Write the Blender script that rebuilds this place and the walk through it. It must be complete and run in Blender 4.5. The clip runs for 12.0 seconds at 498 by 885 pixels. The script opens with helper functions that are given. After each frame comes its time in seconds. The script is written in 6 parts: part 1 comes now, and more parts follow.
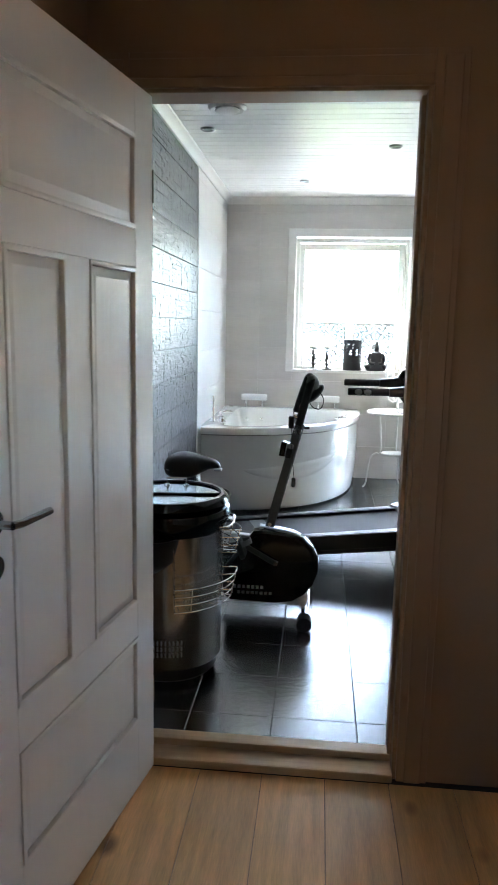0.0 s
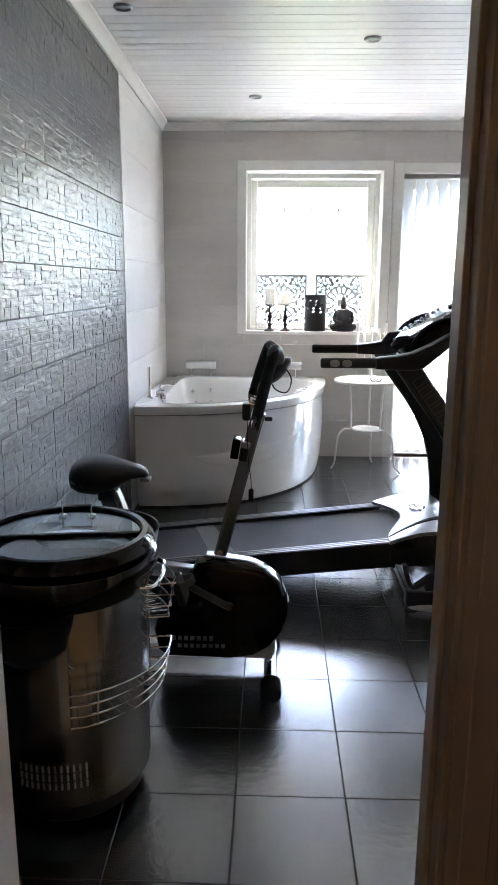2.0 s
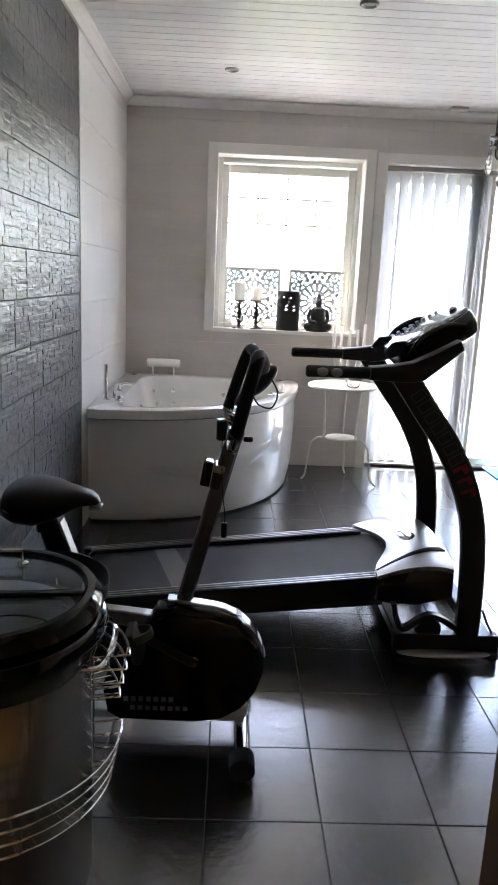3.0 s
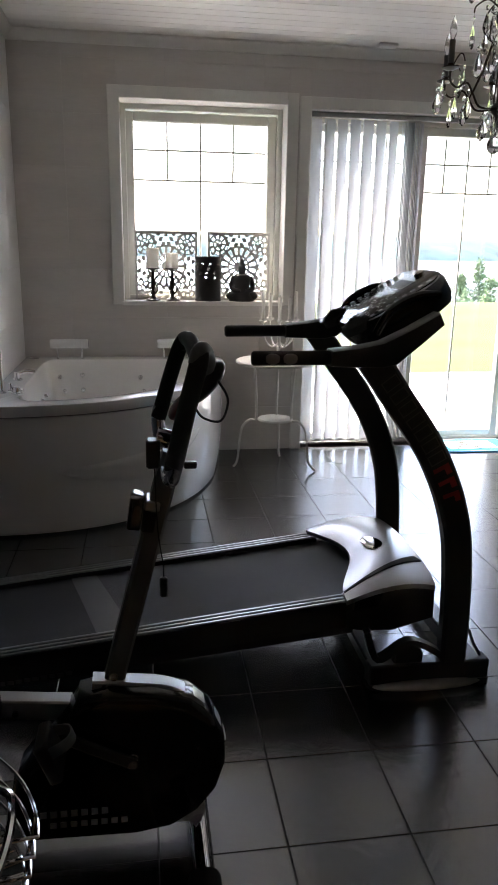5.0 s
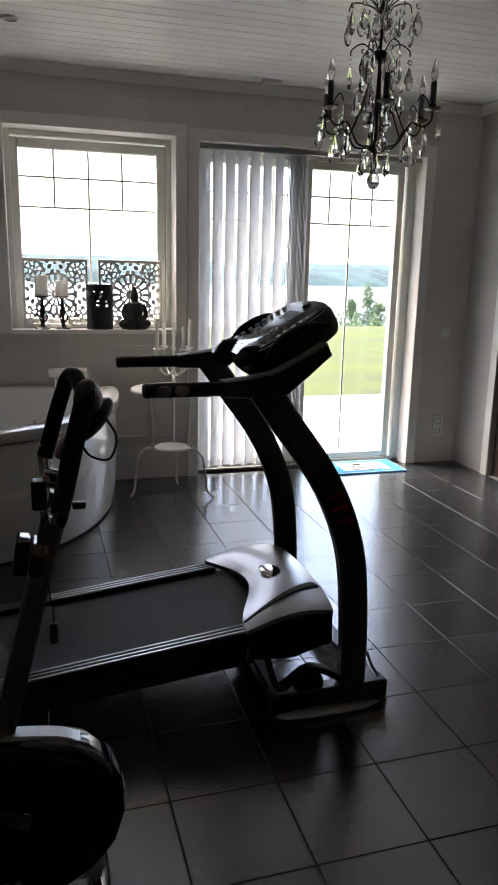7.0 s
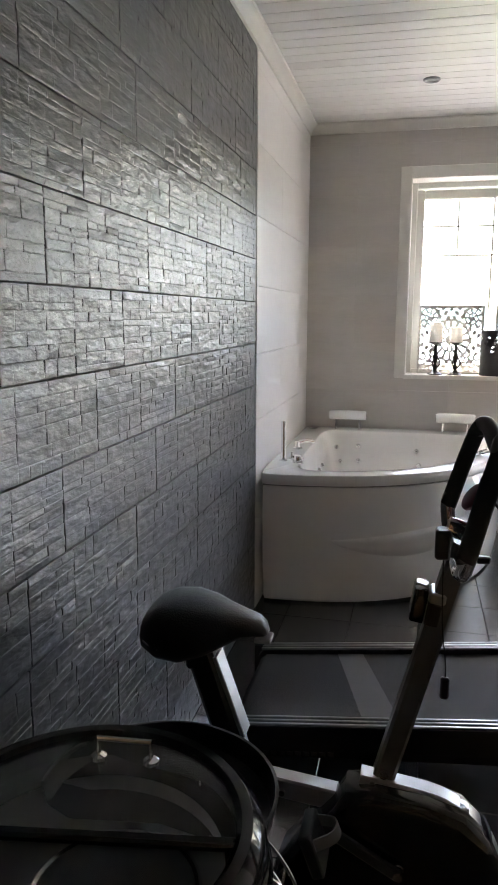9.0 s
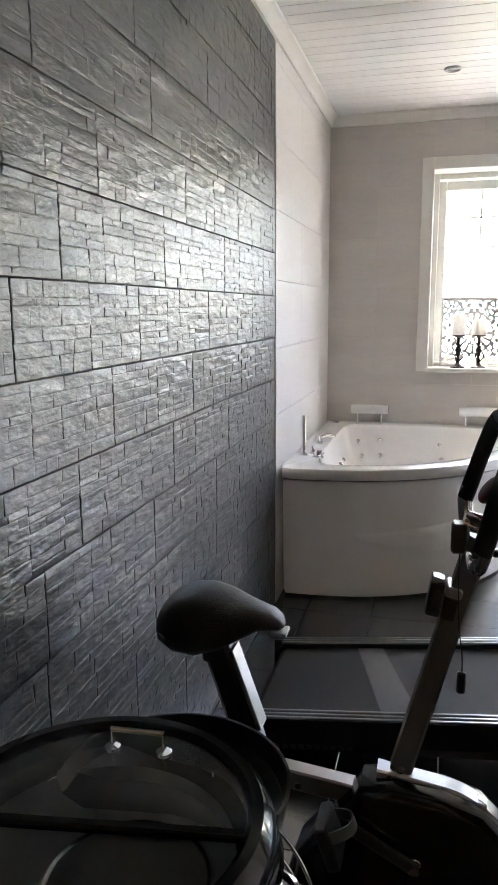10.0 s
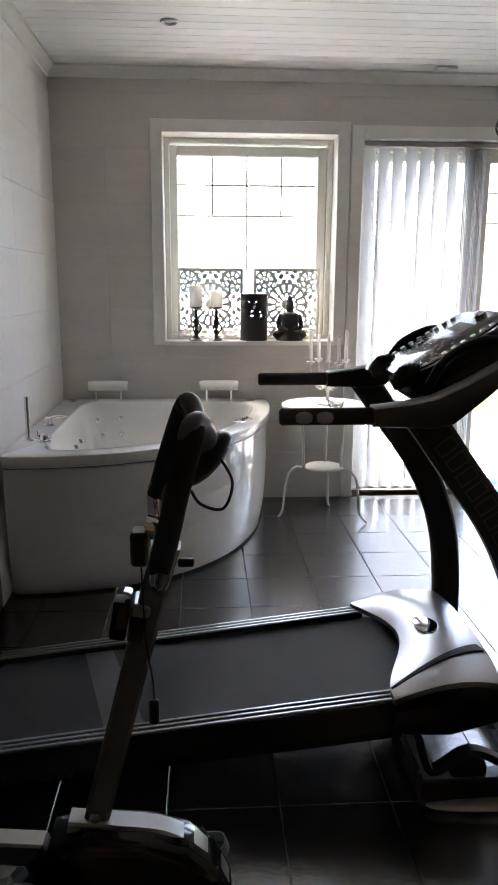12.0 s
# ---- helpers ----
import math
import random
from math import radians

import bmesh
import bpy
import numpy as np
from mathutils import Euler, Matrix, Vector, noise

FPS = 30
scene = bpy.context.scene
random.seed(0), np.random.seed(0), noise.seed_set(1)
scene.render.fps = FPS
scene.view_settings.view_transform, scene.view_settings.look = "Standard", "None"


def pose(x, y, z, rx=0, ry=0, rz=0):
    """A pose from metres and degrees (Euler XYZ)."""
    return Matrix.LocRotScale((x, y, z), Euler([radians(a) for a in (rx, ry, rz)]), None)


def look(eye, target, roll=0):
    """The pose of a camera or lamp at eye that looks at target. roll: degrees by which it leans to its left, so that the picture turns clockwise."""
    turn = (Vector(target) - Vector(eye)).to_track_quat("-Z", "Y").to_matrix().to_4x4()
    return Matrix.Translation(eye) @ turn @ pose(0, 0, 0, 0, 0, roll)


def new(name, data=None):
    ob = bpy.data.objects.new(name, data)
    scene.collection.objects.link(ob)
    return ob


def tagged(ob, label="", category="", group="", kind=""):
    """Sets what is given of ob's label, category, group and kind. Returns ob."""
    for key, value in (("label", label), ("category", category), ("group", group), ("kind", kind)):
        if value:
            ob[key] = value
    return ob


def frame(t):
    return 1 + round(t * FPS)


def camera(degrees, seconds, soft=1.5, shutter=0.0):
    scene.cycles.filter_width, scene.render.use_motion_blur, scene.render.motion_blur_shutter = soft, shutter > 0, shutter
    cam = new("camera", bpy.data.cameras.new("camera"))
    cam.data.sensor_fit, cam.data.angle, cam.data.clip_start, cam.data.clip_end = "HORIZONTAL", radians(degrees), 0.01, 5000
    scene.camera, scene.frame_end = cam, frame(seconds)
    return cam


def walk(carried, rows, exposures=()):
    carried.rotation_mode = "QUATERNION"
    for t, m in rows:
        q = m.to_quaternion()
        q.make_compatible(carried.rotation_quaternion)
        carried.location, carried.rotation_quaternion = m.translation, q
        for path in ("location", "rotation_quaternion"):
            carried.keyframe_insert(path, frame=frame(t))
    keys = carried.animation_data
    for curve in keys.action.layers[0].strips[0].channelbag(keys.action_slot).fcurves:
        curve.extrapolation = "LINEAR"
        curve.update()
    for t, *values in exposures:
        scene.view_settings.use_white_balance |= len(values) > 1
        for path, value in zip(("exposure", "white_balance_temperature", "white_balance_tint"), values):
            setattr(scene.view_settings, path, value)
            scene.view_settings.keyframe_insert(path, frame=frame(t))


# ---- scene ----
cam = camera(38.2, 12.0, soft=1.2, shutter=0.18)
PATH = [
    (0, (0.129, -2.137, 1.398), (-0.061, -0.172, 1.076), 1.1),
    (0.5, (0.146, -1.876, 1.4), (0.069, 0.082, 1.002), -0.1),
    (1, (0.128, -1.651, 1.409), (-0.042, 0.296, 0.985), 0.6),
    (1.5, (0.084, -1.432, 1.405), (0.013, 0.525, 0.998), 0.6),
    (2, (0.087, -1.14, 1.368), (0.025, 0.811, 0.936), 0.3),
    (2.5, (0.063, -0.921, 1.366), (-0.059, 1.014, 0.874), 1.8),
    (2.7, (0.041, -0.833, 1.362), (-0.011, 1.116, 0.92), 2.2),
    (4.3, (0.001, -0.309, 1.347), (0.205, 1.626, 0.882), 2.2),
    (4.5, (-0.02, -0.249, 1.349), (0.187, 1.693, 0.916), 0.9),
    (5, (-0.011, -0.17, 1.351), (0.275, 1.739, 0.825), 1.0),
    (5.5, (0.01, -0.151, 1.361), (0.346, 1.763, 0.887), 1.1),
    (6, (0.021, -0.133, 1.362), (0.443, 1.762, 0.879), 1.5),
    (6.5, (0.038, -0.137, 1.365), (0.548, 1.744, 0.918), 0.8),
    (6.7, (0.024, -0.153, 1.37), (0.599, 1.708, 0.916), 1.4),
    (8.3, (-0.013, -0.158, 1.368), (-0.086, 1.788, 0.911), 0.3),
    (8.5, (-0.038, -0.143, 1.365), (-0.294, 1.8, 0.968), 0.6),
    (9, (-0.061, -0.136, 1.375), (-0.502, 1.783, 1.025), 0.2),
    (9.5, (-0.054, -0.139, 1.376), (-0.57, 1.761, 1.022), 0.1),
    (10, (-0.042, -0.132, 1.372), (-0.548, 1.769, 1.009), -0.4),
    (10.5, (-0.03, -0.095, 1.369), (-0.391, 1.846, 1.05), -1.1),
    (11, (-0.035, -0.017, 1.378), (-0.083, 1.945, 0.996), -1.4),
    (11.5, (0.036, 0.056, 1.366), (0.163, 2.004, 0.928), -0.5),
    (12, (0.108, 0.126, 1.366), (0.231, 2.073, 0.926), 0.3),
]

EXPOSURES = [
    (0.0, 5.6, 6000, 5), (0.5, 5.6, 6000, 5), (1.0, 5.5, 6050, 5), (1.5, 5.4, 6150, 8), (2.0, 5.15, 6350, 12), (2.5, 4.85, 6550, 15), (4.3, 4.15, 6900, 15), (5.0, 3.65, 7000, 15), (5.5, 3.35, 7000, 15), (6.7, 3.1, 7050, 15),
    (8.3, 3.2, 7050, 15), (9.0, 4.65, 7100, 15), (9.5, 5.0, 7100, 15), (10.5, 5.2, 7100, 15), (11.0, 5.25, 7100, 15), (11.5, 4.5, 7050, 15), (12.0, 4.2, 7000, 15)]
walk(cam, [(t, look(eye, target, roll)) for t, eye, target, roll in PATH], EXPOSURES)


# ---------------------------------------------------------------- world, sun
SUN_EL, SUN_AZ = radians(60), radians(-35)
world = bpy.data.worlds.new("sky_world")
scene.world = world
world.use_nodes = True
wn = world.node_tree
wn.nodes.clear()
sky = wn.nodes.new("ShaderNodeTexSky")
sky.sky_type = "NISHITA"
sky.sun_disc = False
sky.sun_elevation, sky.sun_rotation = SUN_EL, SUN_AZ
sky.air_density, sky.dust_density, sky.ozone_density = 1.0, 2.5, 1.0
bg = wn.nodes.new("ShaderNodeBackground")
bg.inputs["Strength"].default_value = 0.15
wout = wn.nodes.new("ShaderNodeOutputWorld")
wn.links.new(sky.outputs[0], bg.inputs[0])
wn.links.new(bg.outputs[0], wout.inputs[0])
sun_data = bpy.data.lights.new("sun", "SUN")
sun_data.energy, sun_data.angle, sun_data.color = 0.8, radians(25), (1.0, 0.95, 0.87)
sun = new("sun", sun_data)
sun_to = Vector((math.sin(SUN_AZ) * math.cos(SUN_EL), math.cos(SUN_AZ) * math.cos(SUN_EL), math.sin(SUN_EL)))
sun.matrix_world = look(sun_to * 30, (0, 0, 0))


# ---------------------------------------------------------------- materials
def surface(name, base, rough=0.5, metal=0.0, var=0.12, scale=6.0, fine=60.0, bump=0.05, bump_scale=120.0,
            stretch=(1, 1, 1), rough_var=0.05, per_object=0.0, coat=0.0, spec=0.5, island=0.0):
    """A node material with colour variation at two scales, uneven gloss and fine relief, in metres."""
    m = bpy.data.materials.new(name)
    m.use_nodes = True
    nt = m.node_tree
    p = nt.nodes["Principled BSDF"]
    p.inputs["Metallic"].default_value = metal
    p.inputs["Coat Weight"].default_value = coat
    p.inputs["Specular IOR Level"].default_value = spec
    geo = nt.nodes.new("ShaderNodeNewGeometry")
    mp = nt.nodes.new("ShaderNodeMapping")
    mp.inputs["Scale"].default_value = stretch
    nt.links.new(geo.outputs["Position"], mp.inputs[0])
    big = nt.nodes.new("ShaderNodeTexNoise")
    big.inputs["Scale"].default_value, big.inputs["Detail"].default_value = scale, 4
    small = nt.nodes.new("ShaderNodeTexNoise")
    small.inputs["Scale"].default_value, small.inputs["Detail"].default_value = fine, 3
    for n in (big, small):
        nt.links.new(mp.outputs[0], n.inputs["Vector"])
    mix = nt.nodes.new("ShaderNodeMath")
    mix.operation = "MULTIPLY_ADD"
    nt.links.new(small.outputs[0], mix.inputs[0])
    mix.inputs[1].default_value = 0.5
    nt.links.new(big.outputs[0], mix.inputs[2])
    ramp = nt.nodes.new("ShaderNodeMapRange")
    ramp.inputs["From Min"].default_value, ramp.inputs["From Max"].default_value = 0.45, 1.05
    ramp.inputs["To Min"].default_value, ramp.inputs["To Max"].default_value = 1 - var, 1 + var
    nt.links.new(mix.outputs[0], ramp.inputs[0])
    value = ramp.outputs[0]
    for amount, node, socket in ((per_object, "ShaderNodeObjectInfo", "Random"), (island, "ShaderNodeNewGeometry", "Random Per Island")):
        if amount:
            src = nt.nodes.new(node)
            r2 = nt.nodes.new("ShaderNodeMapRange")
            r2.inputs["To Min"].default_value, r2.inputs["To Max"].default_value = 1 - amount, 1 + amount
            nt.links.new(src.outputs[socket], r2.inputs[0])
            mul = nt.nodes.new("ShaderNodeMath")
            mul.operation = "MULTIPLY"
            nt.links.new(value, mul.inputs[0])
            nt.links.new(r2.outputs[0], mul.inputs[1])
            value = mul.outputs[0]
    col = nt.nodes.new("ShaderNodeVectorMath")
    col.operation = "SCALE"
    col.inputs[0].default_value = base
    nt.links.new(value, col.inputs["Scale"])
    nt.links.new(col.outputs[0], p.inputs["Base Color"])
    rr = nt.nodes.new("ShaderNodeMapRange")
    rr.inputs["From Min"].default_value, rr.inputs["From Max"].default_value = 0.3, 0.7
    rr.inputs["To Min"].default_value, rr.inputs["To Max"].default_value = max(0.02, rough - rough_var), min(1, rough + rough_var)
    nt.links.new(big.outputs[0], rr.inputs[0])
    nt.links.new(rr.outputs[0], p.inputs["Roughness"])
    if bump:
        bn = nt.nodes.new("ShaderNodeTexNoise")
        bn.inputs["Scale"].default_value, bn.inputs["Detail"].default_value = bump_scale, 5
        nt.links.new(mp.outputs[0], bn.inputs["Vector"])
        b = nt.nodes.new("ShaderNodeBump")
        b.inputs["Strength"].default_value, b.inputs["Distance"].default_value = bump, 0.01
        nt.links.new(bn.outputs[0], b.inputs["Height"])
        nt.links.new(b.outputs[0], p.inputs["Normal"])
    return m


def clear_glass(name, tint=(1, 1, 1), rough=0.0, ior=1.45):
    m = bpy.data.materials.new(name)
    m.use_nodes = True
    p = m.node_tree.nodes["Principled BSDF"]
    p.inputs["Base Color"].default_value = (*tint, 1)
    p.inputs["Roughness"].default_value = rough
    p.inputs["IOR"].default_value = ior
    p.inputs["Transmission Weight"].default_value = 1.0
    return m


def cloth_translucent(name, base, through_part):
    m = surface(name, base, 0.8, var=0.05, scale=3, fine=400, bump=0.15, bump_scale=900, stretch=(1, 1, 0.1))
    nt = m.node_tree
    p = nt.nodes["Principled BSDF"]
    out = nt.nodes["Material Output"]
    tr = nt.nodes.new("ShaderNodeBsdfTranslucent")
    tr.inputs[0].default_value = (*base, 1)
    mx = nt.nodes.new("ShaderNodeMixShader")
    mx.inputs[0].default_value = through_part
    nt.links.new(p.outputs[0], mx.inputs[1])
    nt.links.new(tr.outputs[0], mx.inputs[2])
    nt.links.new(mx.outputs[0], out.inputs[0])
    return m


def oak(name):
    """Oiled oak: long grain along y, broad tone change from plank to plank, dark knots."""
    m = surface(name, (0.66, 0.385, 0.165), 0.42, var=0.28, scale=5, fine=45, bump=0.12, bump_scale=90, stretch=(6, 0.45, 1), per_object=0.12)
    nt = m.node_tree
    p = nt.nodes["Principled BSDF"]
    link = p.inputs["Base Color"].links[0]
    src = link.from_socket
    geo = nt.nodes.new("ShaderNodeNewGeometry")
    mp = nt.nodes.new("ShaderNodeMapping")
    mp.inputs["Scale"].default_value = (5.2, 3.0, 1)
    vor = nt.nodes.new("ShaderNodeTexVoronoi")
    vor.inputs["Scale"].default_value = 1.0
    nt.links.new(geo.outputs["Position"], mp.inputs[0])
    nt.links.new(mp.outputs[0], vor.inputs["Vector"])
    r = nt.nodes.new("ShaderNodeMapRange")
    r.inputs["From Min"].default_value, r.inputs["From Max"].default_value = 0.05, 0.16
    r.inputs["To Min"].default_value, r.inputs["To Max"].default_value = 0.8, 0.0
    nt.links.new(vor.outputs["Distance"], r.inputs[0])
    mx = nt.nodes.new("ShaderNodeMix")
    mx.data_type = "RGBA"
    mx.inputs["B"].default_value = (0.07, 0.035, 0.018, 1)
    nt.links.new(r.outputs[0], mx.inputs["Factor"])
    nt.links.new(src, mx.inputs["A"])
    nt.links.new(mx.outputs["Result"], p.inputs["Base Color"])
    return m


def brushed(name, base, rough):
    return surface(name, base, rough, 1.0, var=0.06, scale=4, fine=30, bump=0.05, bump_scale=160, stretch=(1, 1, 0.04), rough_var=0.05)


M_TILE = surface("floor_tile_glaze", (0.016, 0.0175, 0.0185), 0.245, var=0.14, scale=5, fine=60, bump=0.10, bump_scale=38, per_object=0.12, rough_var=0.015, spec=1.0)
M_TILE.node_tree.nodes["Principled BSDF"].inputs["IOR"].default_value = 1.95
M_GROUT = surface("grout", (0.075, 0.075, 0.074), 0.8, bump=0.2)
M_SLATE = surface("slate", (0.020, 0.022, 0.025), 0.345, var=0.2, scale=9, fine=70, bump=0.6, bump_scale=32, stretch=(1, 0.6, 1.5), island=0.08, rough_var=0.04, spec=1.0)
M_SLATE_JOINT = surface("slate_joint", (0.030, 0.031, 0.033), 0.9, bump=0.2)
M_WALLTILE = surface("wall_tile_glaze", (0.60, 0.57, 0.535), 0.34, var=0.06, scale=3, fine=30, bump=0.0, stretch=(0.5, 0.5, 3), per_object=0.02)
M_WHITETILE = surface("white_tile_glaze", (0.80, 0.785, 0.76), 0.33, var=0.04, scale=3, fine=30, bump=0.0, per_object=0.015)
M_WALLJOINT = surface("wall_joint", (0.55, 0.53, 0.50), 0.8, bump=0.1)
M_WHITEJOINT = surface("white_joint", (0.74, 0.725, 0.70), 0.7, bump=0.1)
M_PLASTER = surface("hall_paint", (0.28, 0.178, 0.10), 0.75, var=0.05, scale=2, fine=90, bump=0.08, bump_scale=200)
M_ROOMWALL = surface("room_paint", (0.52, 0.50, 0.47), 0.7, var=0.05, bump=0.08, bump_scale=200)
M_CEIL = surface("ceiling_paint", (0.84, 0.83, 0.81), 0.38, var=0.04, scale=3, fine=40, bump=0.05, bump_scale=30, stretch=(0.2, 3, 1), island=0.03)
M_TRIM = surface("white_trim_paint", (0.78, 0.77, 0.73), 0.35, var=0.04, bump=0.03, bump_scale=80)
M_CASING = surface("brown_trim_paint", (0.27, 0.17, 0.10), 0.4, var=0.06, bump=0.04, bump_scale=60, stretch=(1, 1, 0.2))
M_DOOR = surface("door_paint", (0.72, 0.675, 0.61), 0.33, var=0.03, bump=0.04, bump_scale=60, stretch=(1, 1, 0.2))
M_OAK = oak("oak_floor")
M_SILLWOOD = surface("threshold_wood", (0.50, 0.36, 0.22), 0.4, var=0.15, scale=8, fine=60, bump=0.06, stretch=(0.4, 6, 6))
M_ACRYLIC = surface("white_acrylic", (0.88, 0.88, 0.865), 0.10, var=0.02, bump=0.0, coat=0.5, rough_var=0.03)
M_SEAM = surface("dark_seam", (0.25, 0.25, 0.245), 0.8)
M_CHROME = surface("chrome", (0.80, 0.80, 0.81), 0.08, 1.0, var=0.02, bump=0.0, rough_var=0.03)
M_STEEL = brushed("brushed_steel", (0.42, 0.415, 0.40), 0.20)
M_ALU = surface("aluminium", (0.36, 0.36, 0.36), 0.33, 1.0, var=0.05, bump=0.03, bump_scale=200)
M_SILVER = surface("silver_paint", (0.37, 0.37, 0.37), 0.33, 0.85, var=0.04, bump=0.03, bump_scale=300)
M_GREYSTEEL = surface("grey_painted_steel", (0.115, 0.119, 0.124), 0.38, 0.15, var=0.05, bump=0.03)
M_BLACK = surface("black_plastic", (0.007, 0.007, 0.0075), 0.34, var=0.2, bump=0.06, bump_scale=350)
M_CONSOLE = surface("console_plastic", (0.008, 0.008, 0.0085), 0.22, var=0.15, bump=0.02, bump_scale=300)
M_MAROON = surface("maroon_plastic", (0.16, 0.02, 0.025), 0.4, var=0.1)
M_PALEPRINT = surface("pale_print", (0.55, 0.55, 0.54), 0.4, var=0.05, bump=0.0)
M_GLOSSBLACK = surface("gloss_black_plastic", (0.004, 0.004, 0.0045), 0.10, var=0.15, bump=0.0, rough_var=0.04)
M_BLACKMETAL = surface("black_painted_metal", (0.010, 0.010, 0.0105), 0.36, var=0.15, bump=0.04, bump_scale=300)
M_RUBBER = surface("black_rubber", (0.016, 0.016, 0.017), 0.75, var=0.2, bump=0.25, bump_scale=500)
M_BELT = surface("running_belt", (0.013, 0.014, 0.015), 0.62, var=0.12, scale=3, fine=150, bump=0.3, bump_scale=700)
M_VINYL = surface("black_vinyl", (0.010, 0.010, 0.011), 0.40, var=0.1, bump=0.2, bump_scale=260)
M_FOAM = surface("black_foam", (0.02, 0.02, 0.022), 0.7, var=0.15, bump=0.3, bump_scale=420)
M_GREY = surface("grey_print", (0.28, 0.28, 0.28), 0.5, var=0.05)
M_FAINT = surface("faint_grey_print_and_band", (0.085, 0.085, 0.085), 0.5, var=0.1)
M_RED = surface("red_print", (0.35, 0.03, 0.04), 0.5, var=0.05)
M_LCD = surface("lcd_glass", (0.52, 0.55, 0.54), 0.15, var=0.03, bump=0.0)
M_WHITEMETAL = surface("white_painted_metal", (0.75, 0.74, 0.71), 0.4, var=0.05, bump=0.03)
M_WAX = cloth_translucent("candle_wax", (0.86, 0.85, 0.81), 0.45)
M_IRON = surface("dark_iron", (0.03, 0.027, 0.025), 0.42, 0.7, var=0.2, bump=0.08, bump_scale=150)
M_BRONZE = surface("dark_bronze", (0.045, 0.032, 0.024), 0.38, 0.8, var=0.2, bump=0.05)
M_SCREEN = surface("carved_grey_panel", (0.66, 0.64, 0.60), 0.5, var=0.1, bump=0.1)
M_STONE = surface("dark_cast_stone", (0.022, 0.022, 0.023), 0.6, var=0.2, bump=0.15, bump_scale=120)
M_BLIND = cloth_translucent("blind_fabric", (0.80, 0.82, 0.84), 0.36)
M_PVC = surface("white_window_frame", (0.76, 0.76, 0.70), 0.35, var=0.03, bump=0.02)
M_PANE = clear_glass("window_glass")
M_SMOKED = clear_glass("cooler_lid_glass", (0.72, 0.75, 0.75), 0.02)
M_CRYSTAL = clear_glass("crystal", (0.97, 0.97, 0.98), 0.0, 1.55)
M_MAT_BLUE = surface("blue_mat", (0.03, 0.30, 0.62), 0.9, var=0.1, bump=0.4, bump_scale=400)
M_MAT_WHITE = surface("white_mat_print", (0.72, 0.73, 0.72), 0.9, var=0.06, bump=0.4, bump_scale=400)
M_MAT_BLACK = surface("black_mat_print", (0.03, 0.03, 0.03), 0.9, var=0.1, bump=0.4, bump_scale=400)
M_DARKWOOD = surface("dark_brown_door", (0.06, 0.03, 0.018), 0.4, var=0.2, scale=8, stretch=(4, 4, 0.3), bump=0.06)
M_BOUNCE_GROUND = surface("warm_bounce_ground", (0.34, 0.29, 0.24), 0.9, var=0.3, scale=2, fine=60, bump=0.4, bump_scale=50)
M_TERRACE = surface("terrace_concrete", (0.62, 0.61, 0.58), 0.8, var=0.08, scale=1.5, fine=20, bump=0.2, bump_scale=40)
M_GRASS = surface("grass", (0.066, 0.084, 0.004), 0.9, var=0.5, scale=0.5, fine=7, bump=0.6, bump_scale=14, stretch=(0.6, 1.6, 1))
M_WATER = surface("lake_water", (0.25, 0.30, 0.33), 0.20, var=0.04, scale=0.02, fine=0.3, bump=0.1, bump_scale=0.5)
# forest whose base colour holds the blue of distance haze
M_FOREST = surface("haze_tinted_forest", (0.048, 0.086, 0.082), 1.0, var=0.75, scale=0.05, fine=0.22, bump=0.0, stretch=(1, 0.4, 1.6))
M_LEAF = surface("leaves", (0.11, 0.17, 0.065), 0.7, var=0.3, scale=1.2, fine=9, bump=0.0, island=0.35)
M_BARK = surface("bark", (0.22, 0.20, 0.18), 0.85, var=0.3, scale=3, fine=20, bump=0.3)
M_YELLOW = surface("yellow_cap", (0.55, 0.38, 0.03), 0.4)
M_BLUECAP = surface("blue_cap", (0.03, 0.10, 0.40), 0.4)
M_ORANGE = surface("orange_cap", (0.35, 0.14, 0.05), 0.5)
M_CAN = surface("drinks_can", (0.55, 0.55, 0.56), 0.34, 0.9)


# ---------------------------------------------------------------- mesh helpers
ORIGIN = {}


def thing(name, at, label, category, group="", kind=""):
    ob = new(name)
    ob.empty_display_size = 0.05
    ob.location = at
    ORIGIN[ob] = Vector(at)
    return tagged(ob, label, category, group, kind)


def finish(me, smooth=True, angle=38):
    if smooth:
        me.polygons.foreach_set("use_smooth", [True] * len(me.polygons))
        me.set_sharp_from_angle(angle=radians(angle))


def part(name, bm, material, parent=None, label="", smooth=True, kind=""):
    """Links a bmesh, drawn in world metres, as one mesh object under a thing or a part."""
    me = bpy.data.meshes.new(name)
    if parent is not None:
        bmesh.ops.translate(bm, verts=bm.verts, vec=-ORIGIN[parent])
    bmesh.ops.recalc_face_normals(bm, faces=bm.faces)
    bm.to_mesh(me)
    bm.free()
    finish(me, smooth)
    me.materials.append(material)
    ob = new(name, me)
    if parent is not None:
        ob.parent = parent
        ORIGIN[ob] = ORIGIN[parent]
    return tagged(ob, label=label, kind=kind)


def structure(name, bm, material, label, category, smooth=False):
    ob = part(name, bm, material, None, label, smooth, "structure")
    ORIGIN[ob] = Vector((0, 0, 0))
    return tagged(ob, category=category)


